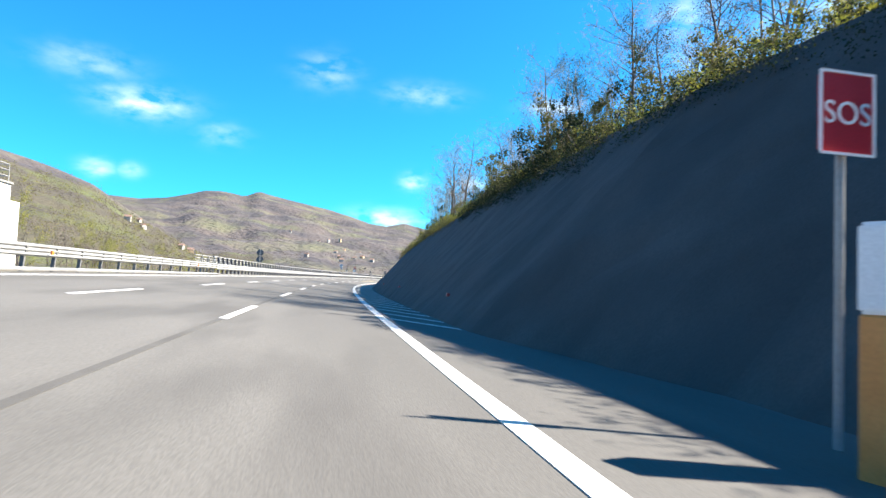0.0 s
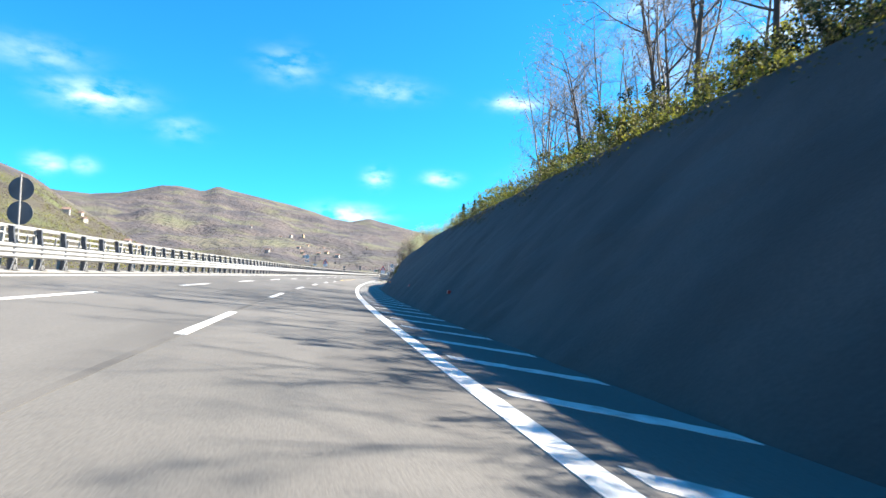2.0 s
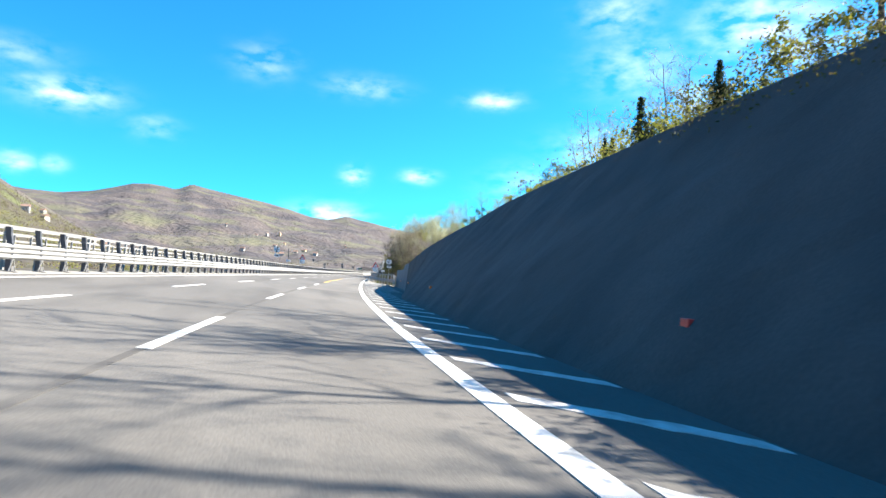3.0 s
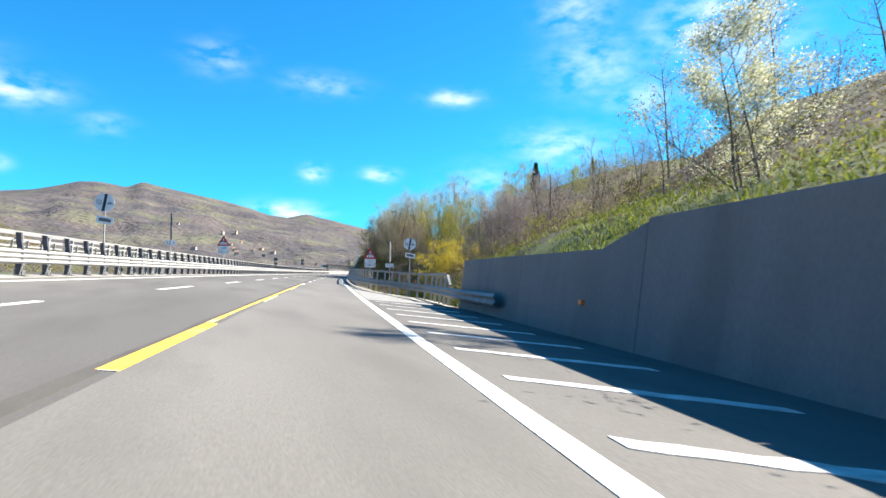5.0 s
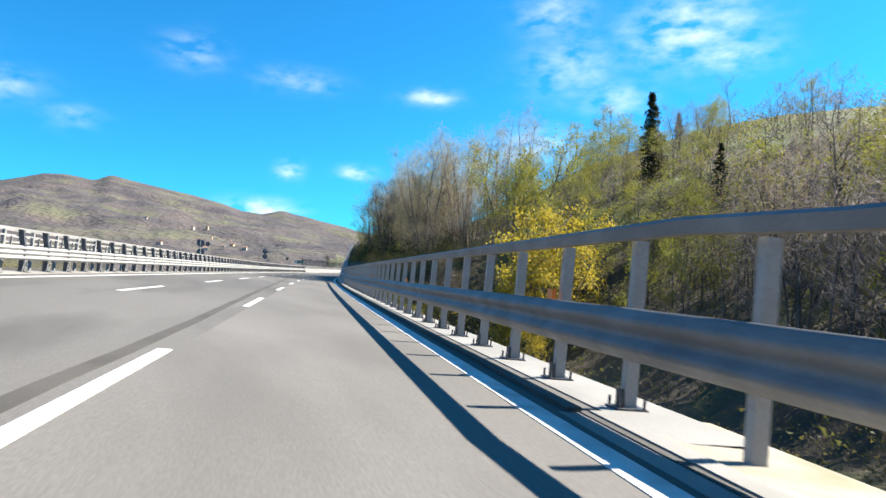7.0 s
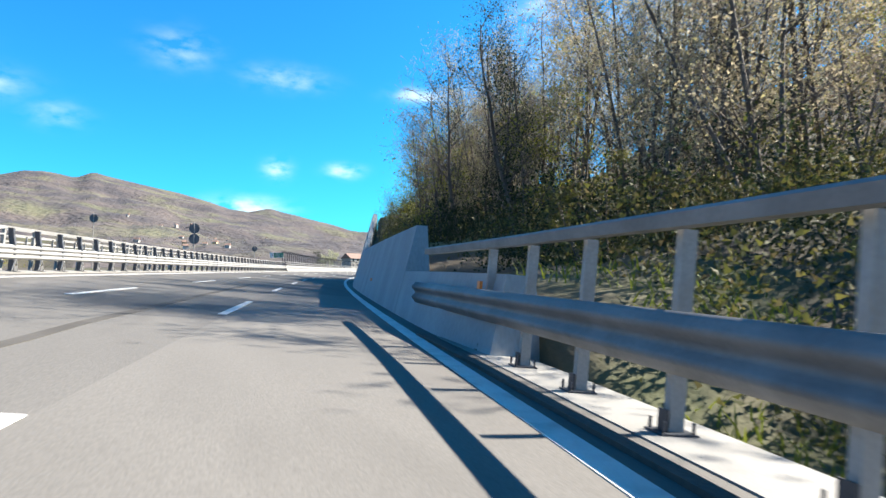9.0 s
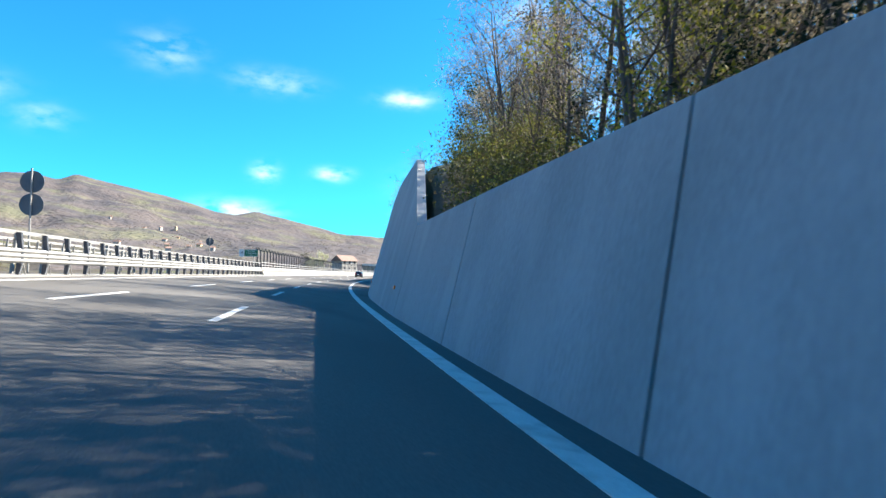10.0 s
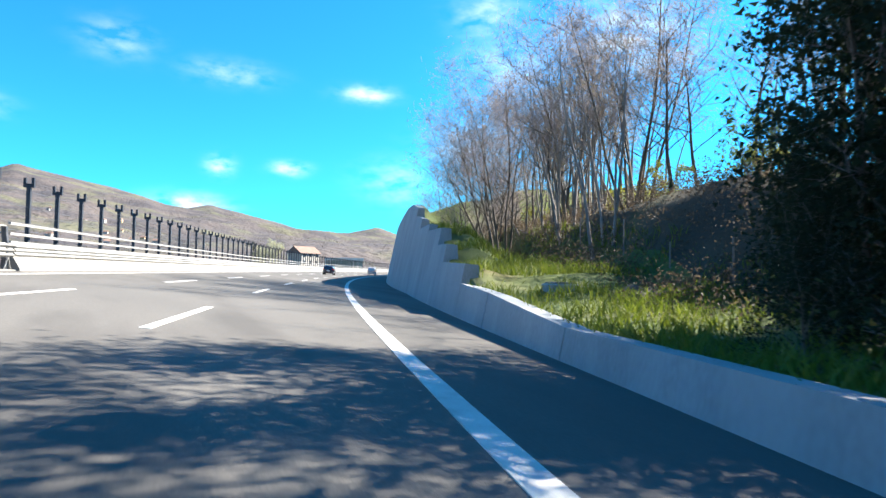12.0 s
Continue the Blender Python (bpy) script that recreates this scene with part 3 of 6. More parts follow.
box(bm, -0.24, 0.1, -0.15, 0.15, 0.06, 0.08)
box(bm, -0.02, 0.0, -0.09, 0.09, 0.08, 0.24)
foot_mesh = shared("base_plate", bm, M_STEEL)
bm = bmesh.new()
for y in (-0.07, 0.06):
    box(bm, -0.02, 0.01, -0.01, 0.01, 0.0, 0.44, Matrix.Translation((0.05, y * 3.2, 0.07)) @ Matrix.Rotation(radians(28 if y > 0 else -28), 4, "X"))
brace_mesh = shared("brace", bm, M_STEEL_PALE)
sweep("middle_rail", [(-11.72, 1.22), (-11.66, 1.22), (-11.66, 1.27), (-11.72, 1.27)], LS, M_STEEL_PALE, rail_left)
for s in np.arange(55, 367, 1.9):
    place("brace", brace_mesh, road_pose(s, -11.46), rail_left)
    place("post", arch_mesh, road_pose(s, -11.45), rail_left)
    if s < 300:
        place("base_plate", foot_mesh, road_pose(s, -11.4), rail_left)

# the opposite carriageway's own rail, behind
rail_far = thing("guard_rail", Matrix(), "second steel rail of the opposite carriageway with pale posts", "guard rail")
sweep("beam", wave(-13.3, 0.45, 0.75, -1, 2, 0.07), LS, M_STEEL_PALE, rail_far, smooth=True)
for z in (0.98, 1.2, 1.44):
    sweep("top_rail" if z > 1.4 else "middle_rail", [(-13.25, z), (-13.17, z), (-13.17, z + 0.07), (-13.25, z + 0.07)], LS, M_STEEL_PALE, rail_far)
bm = bmesh.new()
box(bm, -0.05, 0.05, -0.07, 0.07, -0.6, 1.46)
box(bm, -0.03, 0.03, -0.62, -0.58, 0.74, 1.24)
box(bm, -0.03, 0.03, 0.58, 0.62, 0.74, 1.24)
far_post = shared("post", bm, M_STEEL_PALE)
for s in np.arange(56, 366, 2.4):
    place("post", far_post, road_pose(s, -13.2), rail_far)

# plain double guard rail before the bridge
rail_plain = thing("guard_rail", Matrix(), "plain pale steel guard rail with two beams on short posts", "guard rail")
PS = steps(-60, 54.5, 3)
sweep("beam", wave(-11.5, 0.50, 0.93, 1, 3, 0.075), PS, M_STEEL_PALE, rail_plain, smooth=True)
sweep("lower_rail", [(-11.52, 0.02), (-11.4, 0.02), (-11.38, 0.08), (-11.4, 0.14), (-11.52, 0.14)], PS, M_STEEL_PALE, rail_plain)
bm = bmesh.new()
box(bm, -0.16, -0.04, -0.05, 0.05, -0.6, 0.9)
box(bm, -0.05, 0.0, -0.06, 0.06, 0.58, 0.84)
short_post = shared("post", bm, M_STEEL)
for s in np.arange(-58, 54, 2.3):
    place("post", short_post, road_pose(s, -11.5), rail_plain)
for s in (24, 47):
    place("reflector", flag_mesh, road_pose(s, -11.36, -0.36), rail_plain, "small orange reflector")

# solid parapet with fence posts further on
parapet = thing("parapet", Matrix(), "pale concrete parapet with two rails and tall dark forked fence posts", "parapet")
FS = steps(367, 620, 3)
sweep("body", [(-11.75, -0.3), (-11.2, -0.3), (-11.22, 0.1), (-11.42, 0.45), (-11.46, 0.85), (-11.72, 0.85)], FS, M_APRON, parapet, label="pale concrete barrier")
sweep("beam", wave(-11.42, 0.50, 0.9, 1, 3, 0.07), FS, M_STEEL_PALE, parapet, smooth=True)
for z in (1.2, 1.55):
    sweep("rail", [(-11.62, z), (-11.54, z), (-11.54, z + 0.09), (-11.62, z + 0.09)], FS, M_STEEL_PALE, parapet)
sweep("rail", [(-11.6, 0.86), (-11.52, 0.86), (-11.52, 1.0), (-11.6, 1.0)], FS, M_STEEL_PALE, parapet)
bm = bmesh.new()
box(bm, -0.07, 0.07, -0.06, 0.06, -0.2, 3.2)
for x in (-0.14, 0.14):
    box(bm, x - 0.045, x + 0.045, -0.05, 0.05, 3.14, 3.42)
box(bm, -0.185, 0.185, -0.055, 0.055, 3.06, 3.16)
pole_mesh = shared("fence_post", bm, M_DARK_STEEL)
for s in np.arange(367, 618, 2.42):
    place("fence_post", pole_mesh, road_pose(s, -12.1, 0, 0, False), parapet)
for k in range(7):
    sweep("wire", [(-12.1, 1.1 + 0.3 * k), (-12.09, 1.1 + 0.3 * k), (-12.095, 1.11 + 0.3 * k)], FS, M_DARK_STEEL, parapet)

# ---------------- markings ----------------
bm = bmesh.new()
box(bm, -0.08, 0.08, 0.0, DASH, 0.0, 0.009)
dash_mesh = shared("lane_dash", bm, M_PAINT)
for k in range(-6, 40):
    for u, ds in ((-LANE, 0.0), (-2 * LANE, DASH_SHIFT)):
        s = DASH_FIRST + DASH_STEP * k + ds
        ob = place("lane_dash", dash_mesh, road_pose(s, u, 0.001) @ Matrix.Rotation(heading(s + DASH / 2) - heading(s), 4, "Z"), carriageway)
seam = sweep("trim", [(-0.09, 0.0), (-0.09, 0.0055), (0.10, 0.0055), (0.10, 0.0)], steps(134, 292, 2), M_SEAM, closed=False, shift=lambda s: (float(np.interp(s, [134, 160, 180, 205, 212, 240, 268, 292], [-3.6, -3.64, -3.7, -3.82, -3.86, -4.3, -4.88, -5.1])) + 0.06 * noise.noise(Vector((s / 3, 0, 0))), 0))
tagged(seam, "dark repaired asphalt seam along the lane line", "road patch", kind="structure")
seam = sweep("trim", [(-LANE - 0.08, 0.0), (-LANE - 0.08, 0.004), (-LANE + 0.03, 0.004), (-LANE + 0.03, 0.0)], steps(-60, 130, 3), M_FAINT_SEAM, closed=False)
tagged(seam, "dark tar seam under the lane dashes", "road patch", kind="structure")
for a, b, u0, u1 in ((148.6, 153.8, -0.10, 0.09), (153.8, 162.2, -0.11, -0.03), (162.2, 167.4, -0.10, 0.07), (167.4, 175.8, -0.11, -0.02), (175.8, 181.0, -0.10, 0.07), (181.0, 189.4, -0.11, -0.04), (189.4, 194.8, -0.15, -0.085)):
    yl = sweep("trim", [(-LANE + u0, 0.0), (-LANE + u0, 0.0125), (-LANE + u1, 0.0125), (-LANE + u1, 0.0)], steps(a, b, 2), M_YELLOW, closed=False)
    tagged(yl, "worn yellow roadworks line beside the lane dashes", "road marking", kind="structure")


def hatch(seed):
    """A slanting painted stripe with worn, uneven edges."""
    hr, n = random.Random(seed), 13
    rows_ = []
    for i in range(n):
        q = i / (n - 1)
        x, y = 0.28 + 1.82 * q, -0.22 - 1.44 * q + 0.02 * hr.gauss(0, 1)
        w = 0.46 * (1 - 0.10 * hr.random()) - 0.10 * hr.random() * (hr.random() < 0.3)
        o = hr.uniform(-0.025, 0.025)
        rows_.append([(x, y + o, 0.0), (x, y + o, 0.008), (x, y + o + w, 0.008), (x, y + o + w, 0.0)])
    hb = bmesh.new()
    vs = [[hb.verts.new(c) for c in r] for r in rows_]
    for p, q in zip(vs[:-1], vs[1:]):
        for j in range(3):
            hb.faces.new((p[j], q[j], q[j + 1], p[j + 1]))
    hb.faces.new(vs[0])
    hb.faces.new(vs[-1][::-1])
    bmesh.ops.recalc_face_normals(hb, faces=hb.faces[:])
    return shared("hatch_stripe", hb, M_WORN_PAINT)


M_WORN_PAINT = material("worn_white_hatching", (0.50, 0.49, 0.46), (0.66, 0.65, 0.62), 2.0, 50, 0.7, bump=0.25, depth=0.004, stain=(0.20, 0.19, 0.175), stain_scale=2.2, stain_amount=0.7)
HATCHES = [hatch(k) for k in range(5)]
for k, s in enumerate(np.arange(18.6, 171.5, 2.85)):
    place("hatch_stripe", HATCHES[k * 3 % 5], road_pose(s, 0, -0.001) @ Matrix.Diagonal((1.6 if s > 138 else 1.0, 1.0 if s < 138 else 0.75, 1, 1)), shoulder)
# reflectors on the walls
bm = bmesh.new()
box(bm, -0.06, 0.05, -0.09, 0.09, -0.06, 0.06)
bmesh.ops.bevel(bm, geom=bm.edges[:], offset=0.01, segments=1, affect="EDGES")
wall_flag = shared("reflector", bm, material("orange_lens", (0.72, 0.15, 0.02), (0.82, 0.2, 0.03), 4, 60, 0.3, bump=0.1, depth=0.002))
red_flag = wall_flag.copy()
red_flag.materials[0] = material("red_lens", (0.50, 0.035, 0.03), (0.62, 0.05, 0.04), 4, 60, 0.3, bump=0.1, depth=0.002)
for s in (4.5, 23.5, 42.75, 61.5, 80.5, 93.75, 115.0, 136.0, 156.75):
    ob = new("wall_reflector", red_flag if s < 100 else wall_flag)
    ob.matrix_world = road_pose(s, OLD_FOOT(s) + OLD_BATTER(s) * 0.88 - 0.03, 0.88)
    tagged(ob, "small red reflector fixed to the dark slope" if s < 100 else "small orange reflector fixed to the roadside wall", "reflector", "reflectors on the walls")
for s in (287.9, 306.8, 327.2):
    ob = new("wall_reflector", wall_flag)
    ob.matrix_world = road_pose(s, NEW_FOOT(s) + 0.27 * 0.83, 0.83)
    tagged(ob, "small orange reflector fixed to the roadside wall", "reflector", "reflectors on the walls")


# ---------------- plants ----------------
def leaf_material(name, a, b, c, rough=0.7):
    m = bpy.data.materials.new(name)
    m.use_nodes = True
    n, l = m.node_tree.nodes, m.node_tree.links
    p = n["Principled BSDF"]
    p.inputs["Roughness"].default_value = rough
    geo = n.new("ShaderNodeNewGeometry")
    ramp = n.new("ShaderNodeValToRGB")
    ramp.color_ramp.elements[0].color, ramp.color_ramp.elements[1].color = (*a, 1), (*c, 1)
    e = ramp.color_ramp.elements.new(0.5)
    e.color = (*b, 1)
    l.new(geo.outputs["Random Per Island"], ramp.inputs[0])
    l.new(ramp.outputs[0], p.inputs["Base Color"])
    tr = n.new("ShaderNodeBsdfTranslucent")
    l.new(ramp.outputs[0], tr.inputs[0])
    mx = n.new("ShaderNodeMixShader")
    mx.inputs[0].default_value = 0.45
    l.new(p.outputs[0], mx.inputs[1])
    l.new(tr.outputs[0], mx.inputs[2])
    l.new(mx.outputs[0], n["Material Output"].inputs[0])
    return m


M_BARK = material("grey_brown_bark", (0.075, 0.06, 0.05), (0.15, 0.125, 0.10), 2.0, 18, 0.9, bump=0.5, depth=0.02, stretch=(1, 1, 0.2))
M_TWIG = material("bare_twigs", (0.15, 0.122, 0.112), (0.235, 0.19, 0.175), 1.0, 10, 0.9, bump=0.0)
M_PALE_BARK = material("pale_bark", (0.19, 0.17, 0.155), (0.29, 0.26, 0.235), 2.0, 14, 0.9, bump=0.3, depth=0.01, stretch=(1, 1, 0.3))
L_SPRING = leaf_material("spring_leaves", (0.215, 0.222, 0.027), (0.30, 0.28, 0.042), (0.15, 0.178, 0.026))
L_YELLOW = leaf_material("yellow_blossom_leaves", (0.44, 0.33, 0.025), (0.34, 0.29, 0.03), (0.50, 0.39, 0.04))
L_SCRUB = leaf_material("scrub_leaves", (0.066, 0.074, 0.018), (0.112, 0.110, 0.027), (0.112, 0.085, 0.044))
# Evergreen green, near-black; also stands for shade under and behind trees.
L_DARK = leaf_material("evergreen_and_shade_leaves", (0.015, 0.024, 0.012), (0.024, 0.036, 0.015), (0.03, 0.042, 0.018), 0.9)
L_BLOSSOM = leaf_material("white_blossom", (0.62, 0.60, 0.48), (0.46, 0.46, 0.28), (0.22, 0.24, 0.08))
L_CATKIN = leaf_material("pale_catkins", (0.46, 0.39, 0.27), (0.39, 0.33, 0.21), (0.33, 0.30, 0.14))
L_BUD = leaf_material("pale_buds", (0.26, 0.205, 0.155), (0.20, 0.155, 0.12), (0.24, 0.20, 0.10))
L_DRY = leaf_material("dry_brush", (0.093, 0.066, 0.044), (0.125, 0.093, 0.06), (0.071, 0.055, 0.038))


L_FINE = leaf_material("fine_twig_ends", (0.24, 0.205, 0.20), (0.30, 0.26, 0.25), (0.20, 0.165, 0.15))
L_FAR = leaf_material("far_bare_woods", (0.15, 0.122, 0.118), (0.19, 0.155, 0.145), (0.125, 0.105, 0.095))


class Tubes:
    """Collects thin tubes as plain lists."""

    def __init__(self):
        self.v, self.f = [], []

    def line(self, pts, radii, n):
        base = len(self.v)
        for i, p in enumerate(pts):
            d = (pts[min(i + 1, len(pts) - 1)] - pts[max(i - 1, 0)]).normalized()
            a = d.orthogonal().normalized()
            b = d.cross(a)
            for k in range(n):
                t = 2 * math.pi * k / n
                self.v.append(p + (a * math.cos(t) + b * math.sin(t)) * radii[i])
        if radii[-1] <= 0.005:
            del self.v[-n:]
            self.v.append(pts[-1])
            tip = len(self.v) - 1
            for k in range(n):
                self.f.append((tip - n + k, tip - n + (k + 1) % n, tip))
        for i in range(len(pts) - (2 if radii[-1] <= 0.005 else 1)):
            for k in range(n):
                j = (k + 1) % n
                self.f.append((base + i * n + k, base + i * n + j, base + (i + 1) * n + j, base + (i + 1) * n + k))


def bent(rng, p, d, length, bits, bend, lift):
    pts = [p]
    for i in range(bits):
        d = (d + Vector((rng.gauss(0, bend), rng.gauss(0, bend), rng.gauss(0, bend) * 0.5 + lift))).normalized()
        pts.append(pts[-1] + d * (length / bits))
    return pts


def leaves(rng, points, per, spread, size, flat=0.0, slim=0.55):
    """Small leaf blades scattered round the given points."""
    pts = np.array([tuple(p) for p in points])
    c = np.repeat(pts, per, axis=0) + rng.normal(0, spread, (len(pts) * per, 3))
    n = len(c)
    a = rng.normal(0, 1, (n, 3))
    a[:, 2] *= 1 - flat
    a /= np.linalg.norm(a, axis=1)[:, None] + 1e-9
    b = np.cross(a, rng.normal(0, 1, (n, 3)))
    b /= np.linalg.norm(b, axis=1)[:, None] + 1e-9
    s = size * rng.uniform(0.6, 1.4, (n, 1))
    v = np.stack([c - a * s, c + a * s * 0.65 + b * s * slim, c + a * s * 0.65 - b * s * slim], axis=1).reshape(-1, 3)
    f = np.arange(n * 3).reshape(-1, 3)
    return v, f


def tree(name, seed, height, stems=1, limbs=11, lean=0.05, leaf=None, leaf_per=4, leaf_size=0.1, bark=None, label="", category="tree", crown_from=0.35, spread=0.36, twig_n=3, lift=0.05, fine=True, slim=0.55):
    rng, npr = random.Random(seed), np.random.default_rng(seed)
    wood, twigs, tips = Tubes(), Tubes(), []
    for k in range(stems):
        a = 2 * math.pi * k / stems + rng.random()
        start = Vector((math.cos(a), math.sin(a), 0)) * (0.0 if stems == 1 else 0.25 + 0.2 * rng.random())
        d = Vector((math.cos(a) * lean * (stems > 1) + rng.gauss(0, lean), math.sin(a) * lean * (stems > 1) + rng.gauss(0, lean), 1)).normalized()
        hh = height * rng.uniform(0.8, 1.0) * 0.92
        r = (0.007 if stems > 1 else 0.012) * hh + 0.018
        start.z = -0.5
        trunk = bent(rng, start, d, hh + 0.5, 9, 0.06, 0.02)
        wood.line(trunk, [r * (1.25 if i == 0 else 1 - 0.092 * i) for i in range(10)], 7 if stems == 1 else 5 if fine else 3)
        for j in range(limbs if stems == 1 else max(4, limbs // 2)):
            q = crown_from + (1 - crown_from) * (j + rng.random()) / (limbs if stems == 1 else max(4, limbs // 2))
            i = min(8, int(q * 9))
            p = trunk[i].lerp(trunk[i + 1], q * 9 - i)
            b = rng.uniform(0, 2 * math.pi)
            up = rng.uniform(0.45, 1.15)
            ld = Vector((math.cos(b), math.sin(b), up)).normalized()
            ll = height * spread * (1.15 - 0.75 * q) * rng.uniform(0.7, 1.2)
            limb = bent(rng, p, ld, ll, 4, 0.12, lift)
            lr = max(0.014, r * 0.42 * (1.1 - q * 0.7))
            wood.line(limb, [lr, lr * .8, lr * .6, lr * .45, lr * .25], 4 if fine else 3)
            for m in range(5):
                w = rng.uniform(0.25, 1.0)
                i2 = min(3, int(w * 4))
                p2 = limb[i2].lerp(limb[i2 + 1], w * 4 - i2)
                bd = (ld + Vector((rng.gauss(0, .7), rng.gauss(0, .7), rng.gauss(0.15, .5)))).normalized()
                br = bent(rng, p2, bd, ll * rng.uniform(0.25, 0.5), 2, 0.18, lift)
                if fine:
                    twigs.line(br, [0.014, 0.010, 0.005], 3)
                tips.append(br[-1])
                for _ in range(twig_n):
                    i3 = rng.randrange(1, 3)
                    td = (bd + Vector((rng.gauss(0, .8), rng.gauss(0, .8), rng.gauss(0.2, .5)))).normalized()
                    tw = bent(rng, br[i3], td, rng.uniform(0.35, 0.9) * height / 11, 1, 0.15, lift)
                    if fine:
                        twigs.line(tw, [0.009, 0.004], 3)
                    tips.append(tw[-1])
                    tips.append(tw[0].lerp(tw[1], 0.5))
    root = thing(name, Matrix(), label, category)
    mesh_object("trunk", wood.v, wood.f, bark or M_BARK, root, smooth=True)
    if fine:
        tagged(mesh_object("branchwork", twigs.v, twigs.f, M_TWIG if bark is not M_PALE_BARK else M_PALE_BARK, root), kind="stuff")
    if leaf is not None:
        v, f = leaves(npr, tips, leaf_per, height * 0.028, leaf_size, 0.0, slim)
        tagged(mesh_object("crown", v.tolist(), f.tolist(), leaf, root), kind="stuff")
    return root


def conifer(name, seed, height, label):
    rng, npr = random.Random(seed), np.random.default_rng(seed)
    wood, tips = Tubes(), []
    trunk = bent(rng, Vector((0, 0, -0.5)), Vector((0, 0, 1)), height + 0.5, 6, 0.01, 0.0)
    wood.line(trunk, [0.16, 0.13, 0.11, 0.08, 0.06, 0.04, 0.01], 7)
    z = 0.06 * height
    while z < height * 0.98:
        reach = height * 0.2 * (1 - z / height) ** 0.85 * rng.uniform(0.8, 1.15) + 0.1
        for k in range(7):
            b = rng.uniform(0, 2 * math.pi)
            q = bent(rng, Vector((0, 0, z)), Vector((math.cos(b), math.sin(b), 0.1)), reach, 3, 0.05, -0.12)
            wood.line(q, [0.02, 0.015, 0.01, 0.005], 3)
            for t in np.linspace(0.15, 1, max(3, int(reach * 4))):
                i = min(2, int(t * 3))
                tips.append(q[i].lerp(q[i + 1], min(1, t * 3 - i)))
        z += height * 0.035
    root = thing(name, Matrix(), label, "tree")
    mesh_object("trunk", wood.v, wood.f, M_BARK, root, smooth=True)
    v, f = leaves(npr, tips, 7, 0.14, 0.17, 0.3)
    tagged(mesh_object("crown", v.tolist(), f.tolist(), L_DARK, root), kind="stuff")
    return root


BARE = [tree("bare_tree", 10 + i, 11.5, 1, 12, 0.07, leaf=L_FINE, leaf_per=2, leaf_size=0.22, slim=0.05, twig_n=2, label="tall leafless tree with thin grey-brown twigs on the bank") for i in range(4)]
BARE += [tree("bare_tree", 20 + i, 10.5, 4, 10, 0.09, leaf=L_BUD, leaf_per=1, leaf_size=0.05, bark=M_PALE_BARK, crown_from=0.4, spread=0.26, label="many-stemmed leafless tree with pale bark and buds") for i in range(3)]
FAN = [tree("bare_tree", 24 + i, 12, 6, 20, 0.15, leaf=L_FINE, leaf_per=4, leaf_size=0.24, slim=0.04, bark=M_BARK, crown_from=0.22, spread=0.4, twig_n=4, lift=0.07, label="spreading many-stemmed leafless tree with fine pale twigs") for i in range(2)]
IVY = [tree("ivy_tree", 30 + i, 11, 1, 10, 0.05, leaf=L_DARK, leaf_per=16, leaf_size=0.042, crown_from=0.1, spread=0.2, twig_n=3, label="tree trunk overgrown with dark green ivy") for i in range(2)]
SPRING = [tree("spring_tree", 40 + i, 11, 1, 12, 0.06, leaf=L_SPRING, leaf_per=7, leaf_size=0.088, twig_n=2, crown_from=0.15, spread=0.32, label="tall tree with fresh yellow-green spring leaves") for i in range(3)]
DENSE = [tree("budding_tree", 50 + i, 11, 2, 14, 0.08, leaf=L_BUD, leaf_per=4, leaf_size=0.062, crown_from=0.12, spread=0.34, twig_n=2, label="dense budding tree with brown and pale twigs") for i in range(3)]
TALL = [tree("tall_tree", 100 + i, 18, 3, 22, 0.07, leaf=L_CATKIN, leaf_per=5, leaf_size=0.064, crown_from=0.12, spread=0.2, twig_n=4, label="tall budding tree with slim stems and pale brown twigs") for i in range(3)]
BLOSSOM = tree("blossom_tree", 61, 6.2, 3, 16, 0.12, leaf=L_BLOSSOM, leaf_per=22, leaf_size=0.04, crown_from=0.12, spread=0.42, label="small round tree in white blossom above the wall")
GOLD = [tree("golden_bush", 70 + i, 5.5, 4, 12, 0.25, leaf=L_YELLOW, leaf_per=9, leaf_size=0.065, crown_from=0.08, spread=0.4, label="large bush covered in golden yellow leaves", category="bush") for i in range(2)]
EVERGREEN = [tree("evergreen_tree", 80 + i, 10, 2, 18, 0.1, leaf=L_DARK, leaf_per=12, leaf_size=0.078, crown_from=0.04, spread=0.27, label="dense evergreen tree beside the road, leaves near-black as in shade") for i in range(2)]
SHRUB = [tree("shrub", 110 + i, 3.6, 4, 8, 0.3, leaf=(L_SCRUB, L_SPRING, L_SCRUB, L_DARK)[i], leaf_per=7, leaf_size=0.075, crown_from=0.05, spread=0.42, twig_n=1, fine=False, label=("bushy olive-green shrub overhanging the slope", "bushy yellow-green shrub at the top of the slope", "bushy olive-green shrub overhanging the slope", "dark green shrub, near-black leaves deepening the shade")[i], category="shrub") for i in range(4)]
FIR = [conifer("fir_tree", 90 + i, 12, "slender dark green fir tree on the hillside") for i in range(2)]
PROTOTYPES = BARE + FAN + TALL + IVY + SPRING + DENSE + [BLOSSOM] + GOLD + EVERGREEN + SHRUB + FIR
used = {}
rng = random.Random(5)


